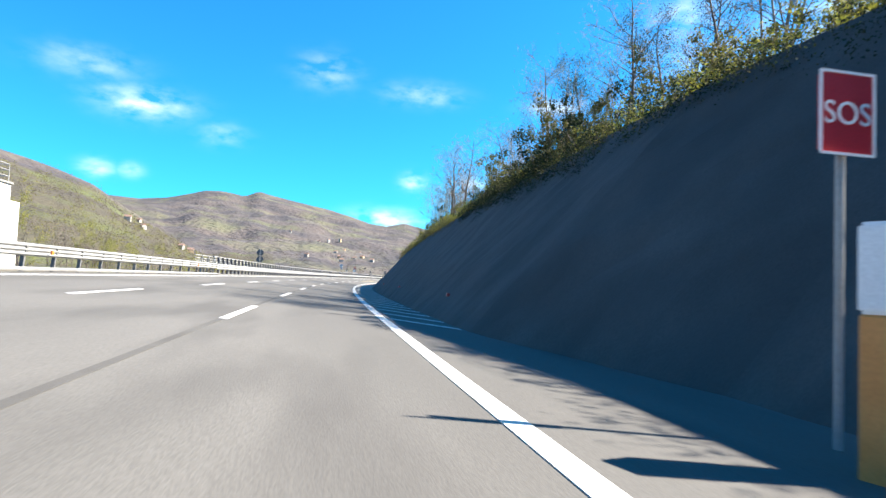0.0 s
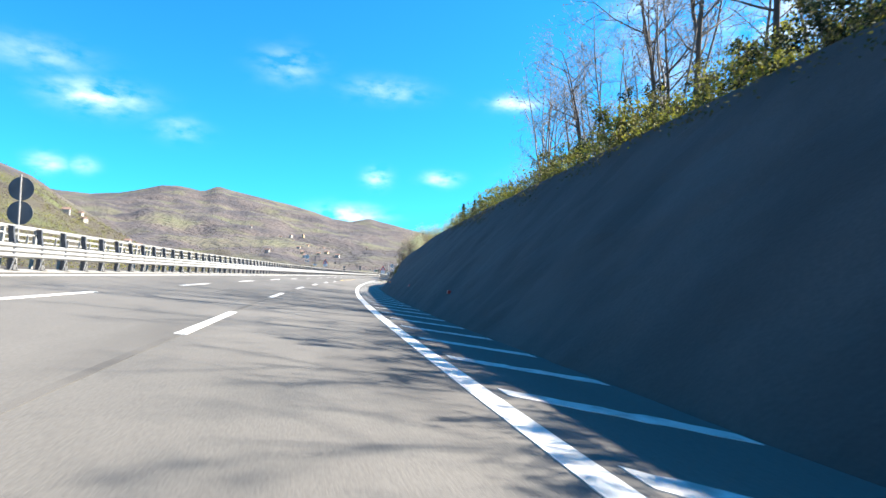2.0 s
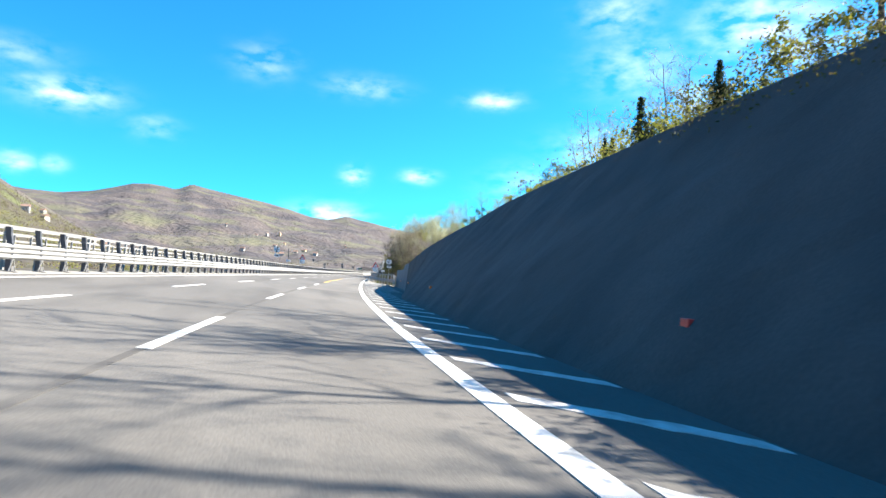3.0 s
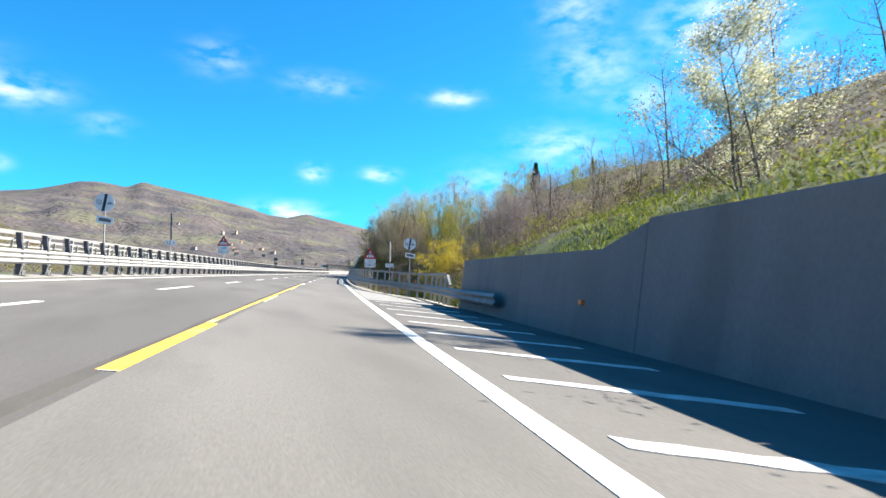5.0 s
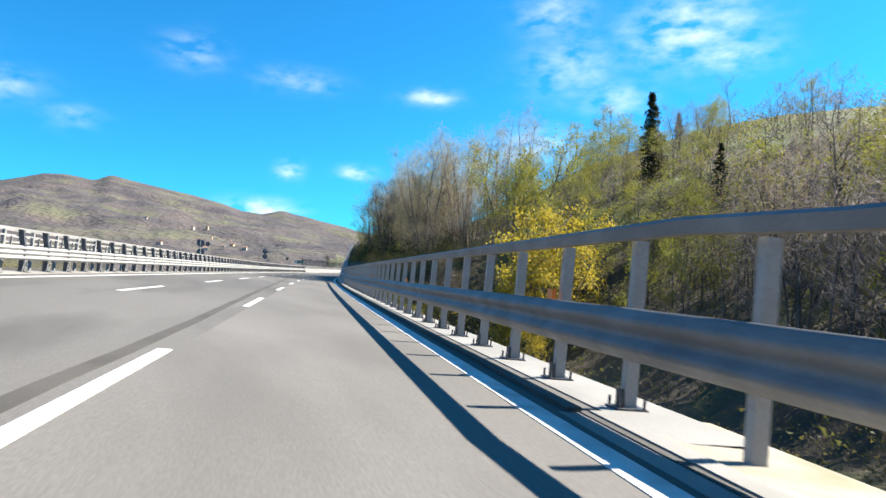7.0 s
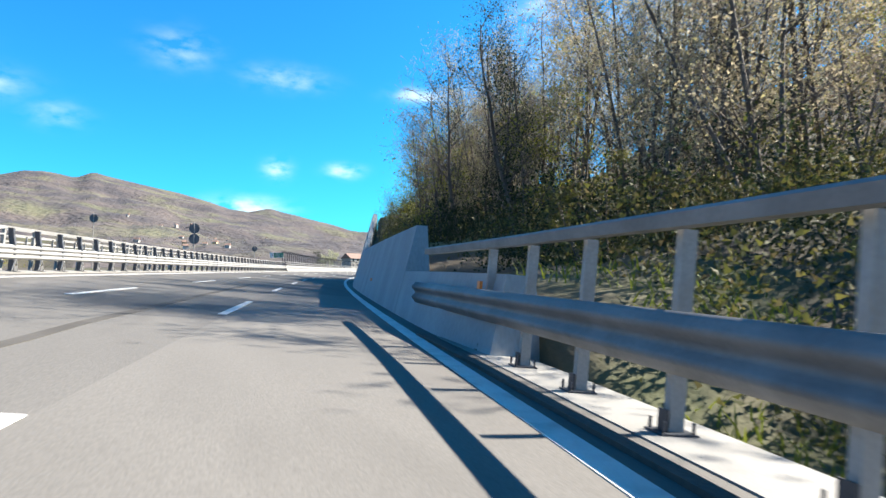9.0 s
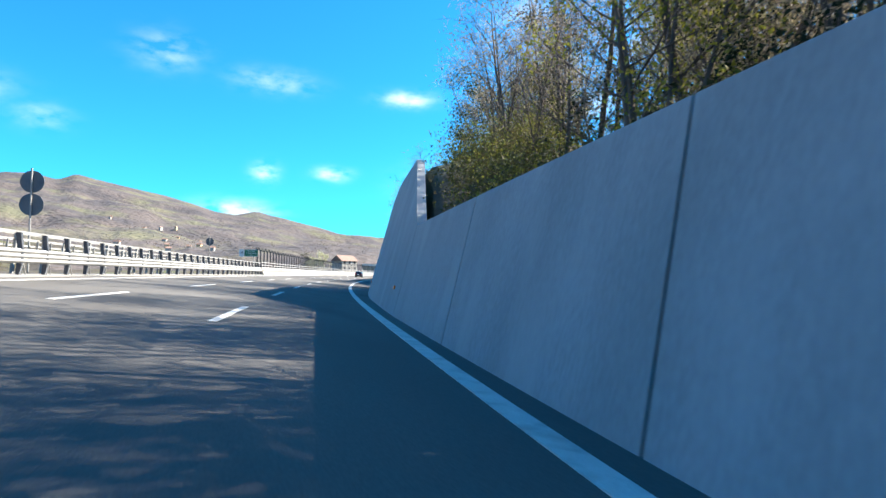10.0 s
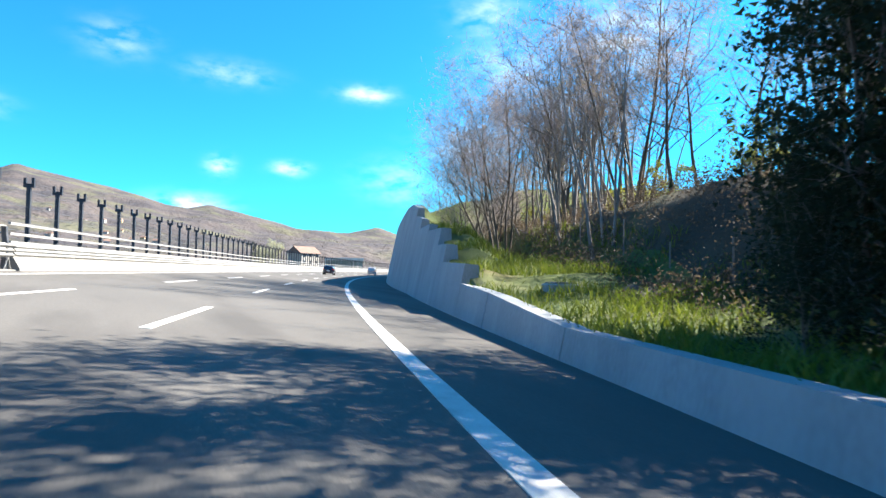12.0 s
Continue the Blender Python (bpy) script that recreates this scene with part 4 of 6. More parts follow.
def plant(proto, s, d, size=1.0, group="", sink=0.1, left=False, z=None):
    """Set a tree at s along and d behind the wall (or at offset d on the left)."""
    p = road(s, d, z) if left else bank_point(s, d)
    m = Matrix.Translation(p - Vector((0, 0, sink))) @ Matrix.Rotation(rng.uniform(0, 6.28), 4, "Z") @ Matrix.Diagonal((size * rng.uniform(0.92, 1.08), size * rng.uniform(0.92, 1.08), size, 1))
    if proto.name not in used:
        used[proto.name] = proto
        proto.matrix_basis = m
        ob = proto
    else:
        ob = copy_thing(proto, Matrix())
        ob.matrix_basis = m
    if group:
        ob["group"] = group
    return ob


# the crest above the dark slope
for k in range(38):
    s = rng.uniform(14, 106)
    d = rng.uniform(3.5, 15)
    plant(rng.choice(BARE[:4] + BARE[:4] + BARE[4:]), s, d, rng.uniform(0.75, 1.2), "leafless trees on the crest")
for s, d, h in ((88, 4, 0.9), (93, 6, 1.0), (97, 5, 0.85), (101, 7, 0.9), (84, 6, 1.0), (91, 9, 1.1)):
    plant(rng.choice(BARE[:4]), s, d, h, "leafless trees on the crest")
for s, d in ((38, 8), (44, 10), (47, 7), (33, 9), (28, 7), (24, 11), (52, 12)):
    plant(rng.choice(IVY), s, d, rng.uniform(0.9, 1.25), "ivy-grown trees")
for k in range(104):
    s = rng.uniform(8, 113)
    d = rng.uniform(0.3, 6.0)
    plant(rng.choice(SHRUB), s, d, min(rng.uniform(0.5, 1.1), 0.3 + 0.17 * d) * float(np.interp(s, [85, 112], [1, 0.6])), "shrubs along the crest")
# Before s 46 the growth's shade is put into darker leaves.
for k in range(64):
    s = rng.uniform(16, 98)
    plant(rng.choice(SHRUB[2:] + SHRUB[3:]) if s < 46 else rng.choice(SHRUB[:2] + SHRUB[1:2]), s, rng.uniform(0.2, 4.5) if s < 46 else rng.uniform(1.2, 5.5), rng.uniform(0.75, 1.1) * (1.0 if s < 46 else 0.7), "dark shrubs above the slope")
for k in range(12):
    d = rng.uniform(1.5, 7)
    plant(rng.choice(SHRUB), rng.uniform(113, 146), d, min(0.7, 0.2 + 0.1 * d), "shrubs along the crest")
for k in range(16):
    plant(rng.choice(SHRUB[:3]), rng.uniform(172, 200), rng.uniform(5, 18), rng.uniform(0.4, 0.8), "shrubs above the bridge")
# Near-black shrubs stand for the shade of the tall trees beyond.
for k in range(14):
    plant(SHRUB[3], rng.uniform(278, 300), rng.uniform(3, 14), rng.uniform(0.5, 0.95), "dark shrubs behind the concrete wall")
for k in range(18):
    plant(rng.choice(SHRUB[:3]), rng.uniform(256, 276), rng.uniform(2.4, 8), rng.uniform(0.4, 0.75), "shrubs below the bridge rail")
for s, d, h in ((104.4, 0.8, 0.18), (100.6, 0.9, 0.17), (109, 2.0, 0.15), (113, 3.5, 0.18)):
    plant(rng.choice(FIR), s, d, h)
for s, d, h in ((116, 8, 0.45), (124, 11, 0.4), (128, 16, 0.5), (134, 14, 0.45)):
    plant(rng.choice(BARE), s, d, h, "leafless trees on the crest")
# bank at the end of the slope
plant(BLOSSOM, 155.4, 3.2, 0.84)
for s, d, h in ((166, 7, 0.4), (169, 9, 0.5), (172, 8, 0.45), (175, 13, 0.55), (178, 9, 0.4), (163, 10, 0.5), (176, 11, 0.45), (181, 14, 0.5), (186, 19, 0.6), (190, 22, 0.6), (170, 16, 0.5), (165, 22, 0.6), (160, 26, 0.7), (173, 26, 0.6), (195, 27, 0.65), (200, 31, 0.65), (152, 22, 0.8), (146, 18, 0.8), (142, 24, 0.9), (150, 30, 0.9), (157, 20, 0.6), (163, 15, 0.45)):
    plant(rng.choice(BARE), s, d, h, "leafless trees above the bridge")
plant(EVERGREEN[0], 148, 13, 0.45)
for s, d, h in ((188, 6.5, 0.5), (190, 8.5, 0.58), (192, 10.5, 0.62), (194, 12.5, 0.65), (196, 14, 0.7), (191, 13.5, 0.62), (187, 10, 0.5), (184, 12, 0.55), (198, 16, 0.75)):
    plant(rng.choice(FAN + BARE[:3]), s, d, h, "leafless trees above the bridge")
for k in range(26):
    plant(rng.choice(DENSE), rng.uniform(160, 200), rng.uniform(3, 15), rng.uniform(0.2, 0.34), "brown brushwood on the bank")
# the hollow beside the bridge
for k in range(46):
    s, d = rng.uniform(206, 246), rng.uniform(19, 42)
    if d > 0.62 * (s - 201) + 3:
        plant(rng.choice(DENSE + BARE[:4] + SPRING[:1]), s, d, rng.uniform(0.9, 1.25), "trees in the hollow")
for k in range(26):
    s, d = rng.uniform(222, 285), rng.uniform(35, 62)
    plant(rng.choice(DENSE + BARE[:2] + SPRING[:1]), s, d, rng.uniform(0.7, 1.0), "wood on the hillside")
for k in range(16):
    plant(rng.choice(BARE[:4] + DENSE[:1]), rng.uniform(205, 268), rng.uniform(58, 95), rng.uniform(0.5, 0.75), "wood on the hillside")
for k in range(40):
    s, d = rng.uniform(222, 330), rng.uniform(34, 74)
    plant(rng.choice(DENSE + BARE[:4] + DENSE + SPRING[:1]), s, d, rng.uniform(0.6, 0.95), "wood on the hillside")
for s, d, h in ((183, 8, 0.5), (187, 10, 0.6), (191, 9, 0.6), (194, 13, 0.65), (199, 12, 0.7), (203, 16, 0.9), (186, 15, 0.6), (192, 20, 0.7), (178, 12, 0.45), (196, 26, 0.8), (201, 24, 0.8)):
    plant(rng.choice(BARE[:4]), s, d, h, "leafless trees above the bridge")
for k in range(22):
    s, d = rng.uniform(166, 206), rng.uniform(24, 60)
    plant(rng.choice(BARE + DENSE), s, d, rng.uniform(0.45, 0.7), "leafless trees above the bridge")
for s, d, h in ((273.5, 9, 0.85), (276, 10, 0.92), (278, 8, 0.9), (281, 9, 0.84), (285, 8, 0.78), (289, 8, 0.72), (277, 13, 0.96), (294, 7.5, 0.68), (300, 7, 0.6), (280, 12, 0.92)):
    plant(rng.choice(TALL), s, d, h, "tall trees beside the bridge")
for s, d, h in ((264, 17, 1.1), (267, 17.5, 1.25), (270, 17, 1.2), (268, 21, 1.3), (263, 21, 1.15), (259, 17, 0.9)):
    plant(rng.choice(SPRING), s, d, h, "trees in the hollow")
for k in range(16):
    plant(rng.choice(DENSE + BARE[:2]), rng.uniform(255, 274), rng.uniform(6.5, 17), rng.uniform(0.5, 0.72), "trees in the hollow")
for s, d, h in ((300, 43, 1.15), (296, 41, 1.0), (304, 45, 1.1), (290, 42, 1.0), (286, 36, 0.95), (281, 34, 0.9), (310, 40, 1.0), (270, 33, 0.9), (262, 36, 0.85), (256, 32, 0.8), (274, 28, 0.8)):
    plant(rng.choice(SPRING), s, d, h, "spring trees on the hillside")
for s, d, h in ((253, 14.6, 2.2), (250.8, 13.4, 1.4), (256, 17, 2.1), (248.5, 13.0, 1.0)):
    plant(rng.choice(GOLD), s, d, h, "golden bushes")
for s, d, h in ((279.5, 41, 1.05), (262, 40, 0.6), (330, 70, 0.6), (338, 74, 0.5)):
    plant(rng.choice(FIR), s, d, h)
for k in range(40):
    s, d = rng.uniform(222, 272), rng.uniform(19, 35)
    plant(rng.choice(DENSE + BARE[:2] + SPRING + SPRING), s, d, rng.uniform(0.55, 0.95), "trees in the hollow")
for k in range(44):
    s, d = rng.uniform(232, 306), rng.uniform(22, 50)
    plant(rng.choice(SPRING), s, d, rng.uniform(0.6, 0.92), "spring trees on the hillside")
for k in range(40):
    s, d = rng.uniform(200, 240), rng.uniform(14, 44)
    if d > 0.5 * (s - 200) + 6:
        plant(rng.choice(DENSE + DENSE + BARE[:3]), s, d, rng.uniform(0.8, 1.15), "trees in the hollow")
# behind the new concrete wall
for k in range(50):
    s, d = rng.uniform(274, 345), rng.uniform(2.6, 20)
    plant(rng.choice(DENSE + BARE[:3] + DENSE + (SPRING if s < 322 else [])), s, d, rng.uniform(0.75, 1.15), "trees behind the concrete wall")
for k in range(9):
    plant(rng.choice(TALL), rng.uniform(294, 330), rng.uniform(6, 13), rng.uniform(0.66, 0.8), "tall trees behind the concrete wall")
for k in range(12):
    plant(rng.choice(TALL), rng.uniform(280, 312), rng.uniform(11, 24), rng.uniform(0.85, 1.1), "tall trees behind the concrete wall")
for s, d in ((300, 5), (308, 6), (292, 6), (285, 5), (316, 7), (288, 9), (295, 8), (282, 12), (290, 14)):
    plant(rng.choice(IVY), s, d, 1.1, "ivy-grown trees")
# At s 330 to 347: added, mostly unseen trees that shade the road.
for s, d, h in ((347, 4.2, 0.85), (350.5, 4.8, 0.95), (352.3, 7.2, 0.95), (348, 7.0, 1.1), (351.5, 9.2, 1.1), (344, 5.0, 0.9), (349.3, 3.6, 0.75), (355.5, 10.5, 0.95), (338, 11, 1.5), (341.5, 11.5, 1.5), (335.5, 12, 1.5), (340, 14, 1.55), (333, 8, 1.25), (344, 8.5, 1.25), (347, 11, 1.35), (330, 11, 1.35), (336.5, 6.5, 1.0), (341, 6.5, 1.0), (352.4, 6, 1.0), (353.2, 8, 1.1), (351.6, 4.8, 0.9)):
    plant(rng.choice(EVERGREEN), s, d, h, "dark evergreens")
for k in range(18):
    plant(rng.choice(SPRING + DENSE), rng.uniform(290, 324), rng.uniform(3.0, 9.5), rng.uniform(0.62, 0.8), "trees behind the concrete wall")
# grove beyond the grass
for k in range(30):
    s, d = rng.uniform(364, 412), rng.uniform(6.5, 24)
    plant(rng.choice(BARE[4:] + BARE[:4]), s, d, rng.uniform(0.75, 1.1), "leafless grove above the grass")
for k in range(8):
    plant(rng.choice(BARE[4:]), rng.uniform(367, 388), rng.uniform(6.5, 10.5), rng.uniform(0.95, 1.15), "leafless grove above the grass")
for s, d, h in ((384, 5.2, 1.15), (391, 6.0, 1.1), (397, 4.6, 1.0), (379, 8.0, 1.1), (372, 9.5, 1.1)):
    plant(rng.choice(FAN), s, d, h, "leafless grove above the grass")
for k in range(22):
    plant(SHRUB[1], rng.uniform(360, 402), rng.uniform(9.5, 18), rng.uniform(0.45, 0.8), "sunlit shrubs behind the grove")
# Low near-black foliage fills in the shadow on the ground here.
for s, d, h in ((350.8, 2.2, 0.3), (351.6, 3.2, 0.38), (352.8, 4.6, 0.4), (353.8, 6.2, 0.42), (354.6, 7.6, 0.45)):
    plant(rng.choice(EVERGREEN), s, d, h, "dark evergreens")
for k in range(10):
    s, d = rng.uniform(354, 372), rng.uniform(13, 24)
    plant(rng.choice(BARE), s, d, rng.uniform(0.9, 1.3), "leafless grove above the grass")
for k in range(16):
    s, d = rng.uniform(408, 520), rng.uniform(3, 22)
    plant(rng.choice(BARE + DENSE), s, d, rng.uniform(0.8, 1.1), "trees further along")
# scrub across the median
for k in range(40):
    s, u = rng.uniform(34, 92), rng.uniform(-34, -25.5)
    plant(rng.choice(DENSE + SPRING[:2]), s, u, rng.uniform(0.5, 0.72) * float(np.interp(s, [60, 92], [1, 0.6])), "scrub beyond the median", left=True, z=-2.6)
for k in range(14):
    s, u = rng.uniform(470, 640), rng.uniform(-60, -26)
    plant(rng.choice(DENSE + BARE), s, u, rng.uniform(0.4, 0.7), "trees beyond the parapet", left=True, z=-2.2)
for s, u, h in ((540, -44, 0.8), (546, -48, 0.95), (552, -46, 0.85), (558, -50, 0.9), (534, -47, 0.7)):
    plant(rng.choice(DENSE), s, u, h, "trees beyond the parapet", left=True, z=-3.5)
# Near-black shrubs stand in for the shade on this stretch of crest.
for s, d, h in ((65.5, 0.7, 0.7), (67, 1.4, 0.85), (68.4, 0.6, 0.75), (69.6, 1.8, 0.9), (71, 0.8, 0.7), (68, 3.0, 1.0)):
    plant(SHRUB[3], s, d, h, "dark shrubs above the slope")
for ob in PROTOTYPES:
    if ob.name not in used:
        plant(ob, rng.uniform(300, 335), rng.uniform(12, 20))


# ---------------- undergrowth ----------------
def undergrowth(name, seed, spots, per, spread, size, leaf, label, category="undergrowth"):
    """Clumps of small leaves over the bank: nobody could count them."""
    npr = np.random.default_rng(seed)
    pts = []
    for s, d, h in spots:
        p = bank_point(s, d)
        if s < 118:
            h = min(h, 0.7 + 0.6 * d)
        for k in range(3):
            q = npr.random()
            pts.append(p + Vector((npr.normal(0, 0.5 - 0.25 * q), npr.normal(0, 0.5 - 0.25 * q), h * (0.08 + 0.85 * q))))
    v, f = leaves(npr, pts, per, spread, size)
    ob = mesh_object(name, v.tolist(), f.tolist(), leaf)
    return tagged(ob, label, category, kind="stuff")


def scatter(n, s0, s1, d0, d1, h0, h1, power=1.0):
    return [(rng.uniform(s0, s1), d0 + (d1 - d0) * rng.random() ** power, rng.uniform(h0, h1)) for _ in range(n)]



def patchy(spots, cell=9.0, cut=0.0):
    return [p for p in spots if noise.noise(Vector((p[0] / cell, p[1] / cell, 4.2))) > cut]


undergrowth("undergrowth", 1, patchy(scatter(1150, 0, 112, 0.3, 7, 0.8, 3.2, 1.5), 5, -0.25), 21, 0.30, 0.062, L_SPRING, "yellow-green bushes along the top of the dark slope")
undergrowth("undergrowth", 2, patchy(scatter(560, 0, 116, 0.2, 13, 0.5, 2.6), 9, -0.2), 20, 0.30, 0.058, L_SCRUB, "dull green scrub on the bank")
undergrowth("undergrowth", 3, patchy(scatter(1350, 142, 212, 0.7, 26, 0.3, 1.7), 10, -0.45), 20, 0.32, 0.046, L_DRY, "dry brown brush on the bank")
undergrowth("undergrowth", 9, patchy(scatter(440, 136, 192, 0.8, 14, 0.3, 1.4), 6, 0.0), 26, 0.26, 0.034, L_SPRING, "yellow-green bushes on the grassy bank")
undergrowth("undergrowth", 4, patchy(scatter(1050, 196, 285, 2.5, 40, 0.6, 3.4), 10, -0.4), 17, 0.39, 0.071, L_SCRUB, "tangled scrub in the hollow beside the bridge")
undergrowth("undergrowth", 5, patchy(scatter(200, 196, 270, 0.9, 12, 0.3, 1.2), 6, 0.15), 18, 0.27, 0.054, L_SPRING, "fresh green shrubs below the guard rail")
undergrowth("undergrowth", 6, scatter(380, 296, 350, 1.3, 12, 0.5, 2.6), 18, 0.36, 0.06, L_SCRUB, "brushwood behind the concrete wall")
undergrowth("undergrowth", 18, scatter(300, 255, 279, 1.6, 13, 0.5, 2.2), 22, 0.34, 0.07, L_SCRUB, "tangled brush at the end of the bridge")
undergrowth("undergrowth", 19, scatter(150, 302, 313, 0.7, 5, 0.5, 2.2), 22, 0.34, 0.065, L_SCRUB, "brush in the dip above the concrete wall")
undergrowth("undergrowth", 20, scatter(520, 173, 207, 0.6, 10, 0.3, 1.3), 20, 0.3, 0.055, L_DRY, "dry weeds and brambles behind the guard rail")
undergrowth("undergrowth", 21, scatter(620, 352, 408, 4.6, 9.5, 0.2, 0.7), 20, 0.3, 0.05, L_DRY, "dark brown brambles on the slope under the grove")
# Next two: shade inside the wood is put into near-black leaf clumps.
undergrowth("undergrowth", 23, scatter(420, 258, 288, 2.6, 14, 0.6, 3.4), 20, 0.36, 0.07, L_DARK, "near-black understorey standing in for shade under the wood")
undergrowth("undergrowth", 17, scatter(420, 276, 302, 1.6, 14, 0.6, 2.8), 18, 0.36, 0.066, L_DARK, "dark ivy and evergreen brush, near-black for shade under the trees")
undergrowth("undergrowth", 7, patchy(scatter(420, 294, 343, 0.9, 6, 0.4, 2.2), 6, -0.1), 20, 0.30, 0.05, L_SPRING, "yellow-green shoots behind the concrete wall")
undergrowth("hillside_wood", 21, patchy(scatter(1000, 150, 330, 22, 80, 1.0, 5.0), 22, -0.3), 22, 1.0, 0.13, L_DRY, "brown leafless wood covering the hillside", "wood")
undergrowth("hillside_wood", 22, patchy(scatter(360, 200, 330, 24, 75, 1.0, 4.5), 18, 0.0), 22, 1.0, 0.12, L_SPRING, "patches of fresh green wood on the hillside", "wood")


def overhang(name, seed, n, s0, s1, drop, per, size, leaf, label, cut=-0.2):
    """Growth that hangs over the upper edge of the dark slope."""
    npr = np.random.default_rng(seed)
    pts = []
    for _ in range(n):
        s = npr.uniform(s0, s1)
        reach = drop * (0.35 + 0.65 * max(0.0, noise.noise(Vector((s / 4.0, 1.3, 5.5))) + 0.4))
        if noise.noise(Vector((s / 3.0, 8.1, 2.2))) < cut:
            continue
        h = OLD_TOP(s) + 0.5 - (reach + 0.5) * npr.random() ** 1.3
        pts.append(road(s, OLD_FOOT(s) + OLD_BATTER(s) * min(h, OLD_TOP(s)) - 0.12, h))
    v, f = leaves(npr, pts, per, 0.24, size)
    return tagged(mesh_object(name, v.tolist(), f.tolist(), leaf), label, "undergrowth", kind="stuff")


# Leaf colour near-black here, carrying the shade on the overhanging growth.
overhang("brambles", 31, 800, 8, 46, 2.2, 28, 0.042, L_DARK, "ivy and brambles hanging over the slope top, near-black for shade", -0.3)
overhang("brambles", 32, 900, 14, 100, 1.5, 24, 0.042, L_SCRUB, "dull green brambles hanging over the top of the slope")
npw = np.random.default_rng(77)
wood_at = []
while len(wood_at) < 9000:
    az, r = npw.uniform(-27, 27), 260 + 4200 * npw.random() ** 1.5
    if noise.noise(Vector((az / 2.5, r / 260, 1.0))) > -0.12:
        z = ground_height(az, r)
        wood_at.append((CENTRE.x - math.sin(radians(az)) * r, CENTRE.y + math.cos(radians(az)) * r, z + 1.5))
for material_used, chosen, label in ((L_FAR, wood_at[:6500], "leafless brown woods far off on the mountain slopes"), (L_SCRUB, wood_at[6500:], "green thickets far off on the mountain slopes")):
    near_at = [p for p in chosen if (p[0] - CENTRE.x) ** 2 + (p[1] - CENTRE.y) ** 2 < 800 ** 2]
    far_at = [p for p in chosen if (p[0] - CENTRE.x) ** 2 + (p[1] - CENTRE.y) ** 2 >= 800 ** 2]
    for at, per, spread, size in ((near_at, 14, 1.5, 0.36), (far_at, 9, 3.6, 0.85)):
        wv, wf = leaves(npw, at, per, spread, size)
        tagged(mesh_object("far_wood", wv.tolist(), wf.tolist(), material_used), label, "wood", kind="stuff")
hill_at = []
while len(hill_at) < 2600:
    az, r = npw.uniform(8, 34), npw.uniform(230, 1120)
    if noise.noise(Vector((az / 1.6, r / 120, 6.0))) > -0.2:
        hill_at.append((CENTRE.x - math.sin(radians(az)) * r, CENTRE.y + math.cos(radians(az)) * r, ground_height(az, r) + npw.uniform(0.5, 4.0)))
for material_used, chosen, label in ((L_DRY, hill_at[:1500], "brown leafless thickets on the near hillside"), (L_SPRING, hill_at[1500:], "fresh green thickets on the near hillside")):
    wv, wf = leaves(npw, chosen, 22, 2.2, 0.5)
    tagged(mesh_object("hillside_wood", wv.tolist(), wf.tolist(), material_used), label, "wood", kind="stuff")
undergrowth("undergrowth", 8, scatter(1000, 345, 420, 5.5, 12, 0.2, 0.7), 17, 0.30, 0.045, L_DRY, "brown bracken under the bare grove")


def grass(name, seed, spots, label):
    npr = np.random.default_rng(seed)
    v, f = [], []
    for s, d, h in spots:
        p = bank_point(s, d)
        a = npr.uniform(0, 6.28)
        w = Vector((math.cos(a), math.sin(a), 0)) * 0.018
        t = Vector((npr.normal(0, 0.12), npr.normal(0, 0.12), h))
        k = len(v)
        v += [p - w, p + w, p + t * 0.55 + w * 0.8, p + t * 0.55 - w * 0.8, p + t * 1.0 + Vector((t.x, t.y, 0)) * 0.6]
        f += [(k, k + 1, k + 2, k + 3), (k + 3, k + 2, k + 4)]
    return tagged(mesh_object(name, v, f, L_SPRING), label, "grass", kind="stuff")


L_GRASS = leaf_material("grass_blades", (0.101, 0.144, 0.014), (0.173, 0.202, 0.022), (0.072, 0.108, 0.014))
for name, seed, spots, label in (
        ("grass", 11, patchy(scatter(19000, 344, 384, 0.1, 7.5, 0.12, 0.5), 2.2, -0.45), "long bright grass behind the low parapet"),
        ("grass", 12, patchy(scatter(7000, 140, 172, 0.1, 8, 0.12, 0.4), 3, -0.2), "short grass above the grey wall"),
        ("grass", 14, scatter(5500, 171, 206, 0.05, 3.2, 0.12, 0.42), "rough grass behind the guard rail"),
        ("grass", 13, patchy(scatter(9000, 172, 270, 0.2, 4, 0.12, 0.45), 3, -0.15), "weeds along the edge of the bridge")):
    grass(name, seed, spots, label).data.materials[0] = L_GRASS


# ---------------- road signs ----------------
M_WHITE = material("white_sign_face", (0.78, 0.78, 0.77), (0.84, 0.84, 0.83), 2, 40, 0.4, bump=0.03, depth=0.002, stain=(0.6, 0.6, 0.58), stain_scale=1.5, stain_amount=0.3)
M_RED = material("red_sign_face", (0.55, 0.02, 0.025), (0.62, 0.03, 0.035), 2, 40, 0.4, bump=0.03, depth=0.002)
M_BLACK = material("black_print", (0.012, 0.012, 0.014), (0.03, 0.03, 0.032), 3, 40, 0.5, bump=0.0)
M_SIGN_BACK = material("dull_grey_sign_back", (0.10, 0.11, 0.12), (0.16, 0.17, 0.18), 1.5, 25, 0.55, metal=0.2, bump=0.05, depth=0.003)
M_GREY_PRINT = material("faded_grey_print", (0.24, 0.25, 0.26), (0.32, 0.33, 0.34), 3, 40, 0.5, bump=0.0)
M_GREEN = material("green_sign_face", (0.01, 0.13, 0.07), (0.015, 0.17, 0.09), 2, 40, 0.45, bump=0.03, depth=0.002)


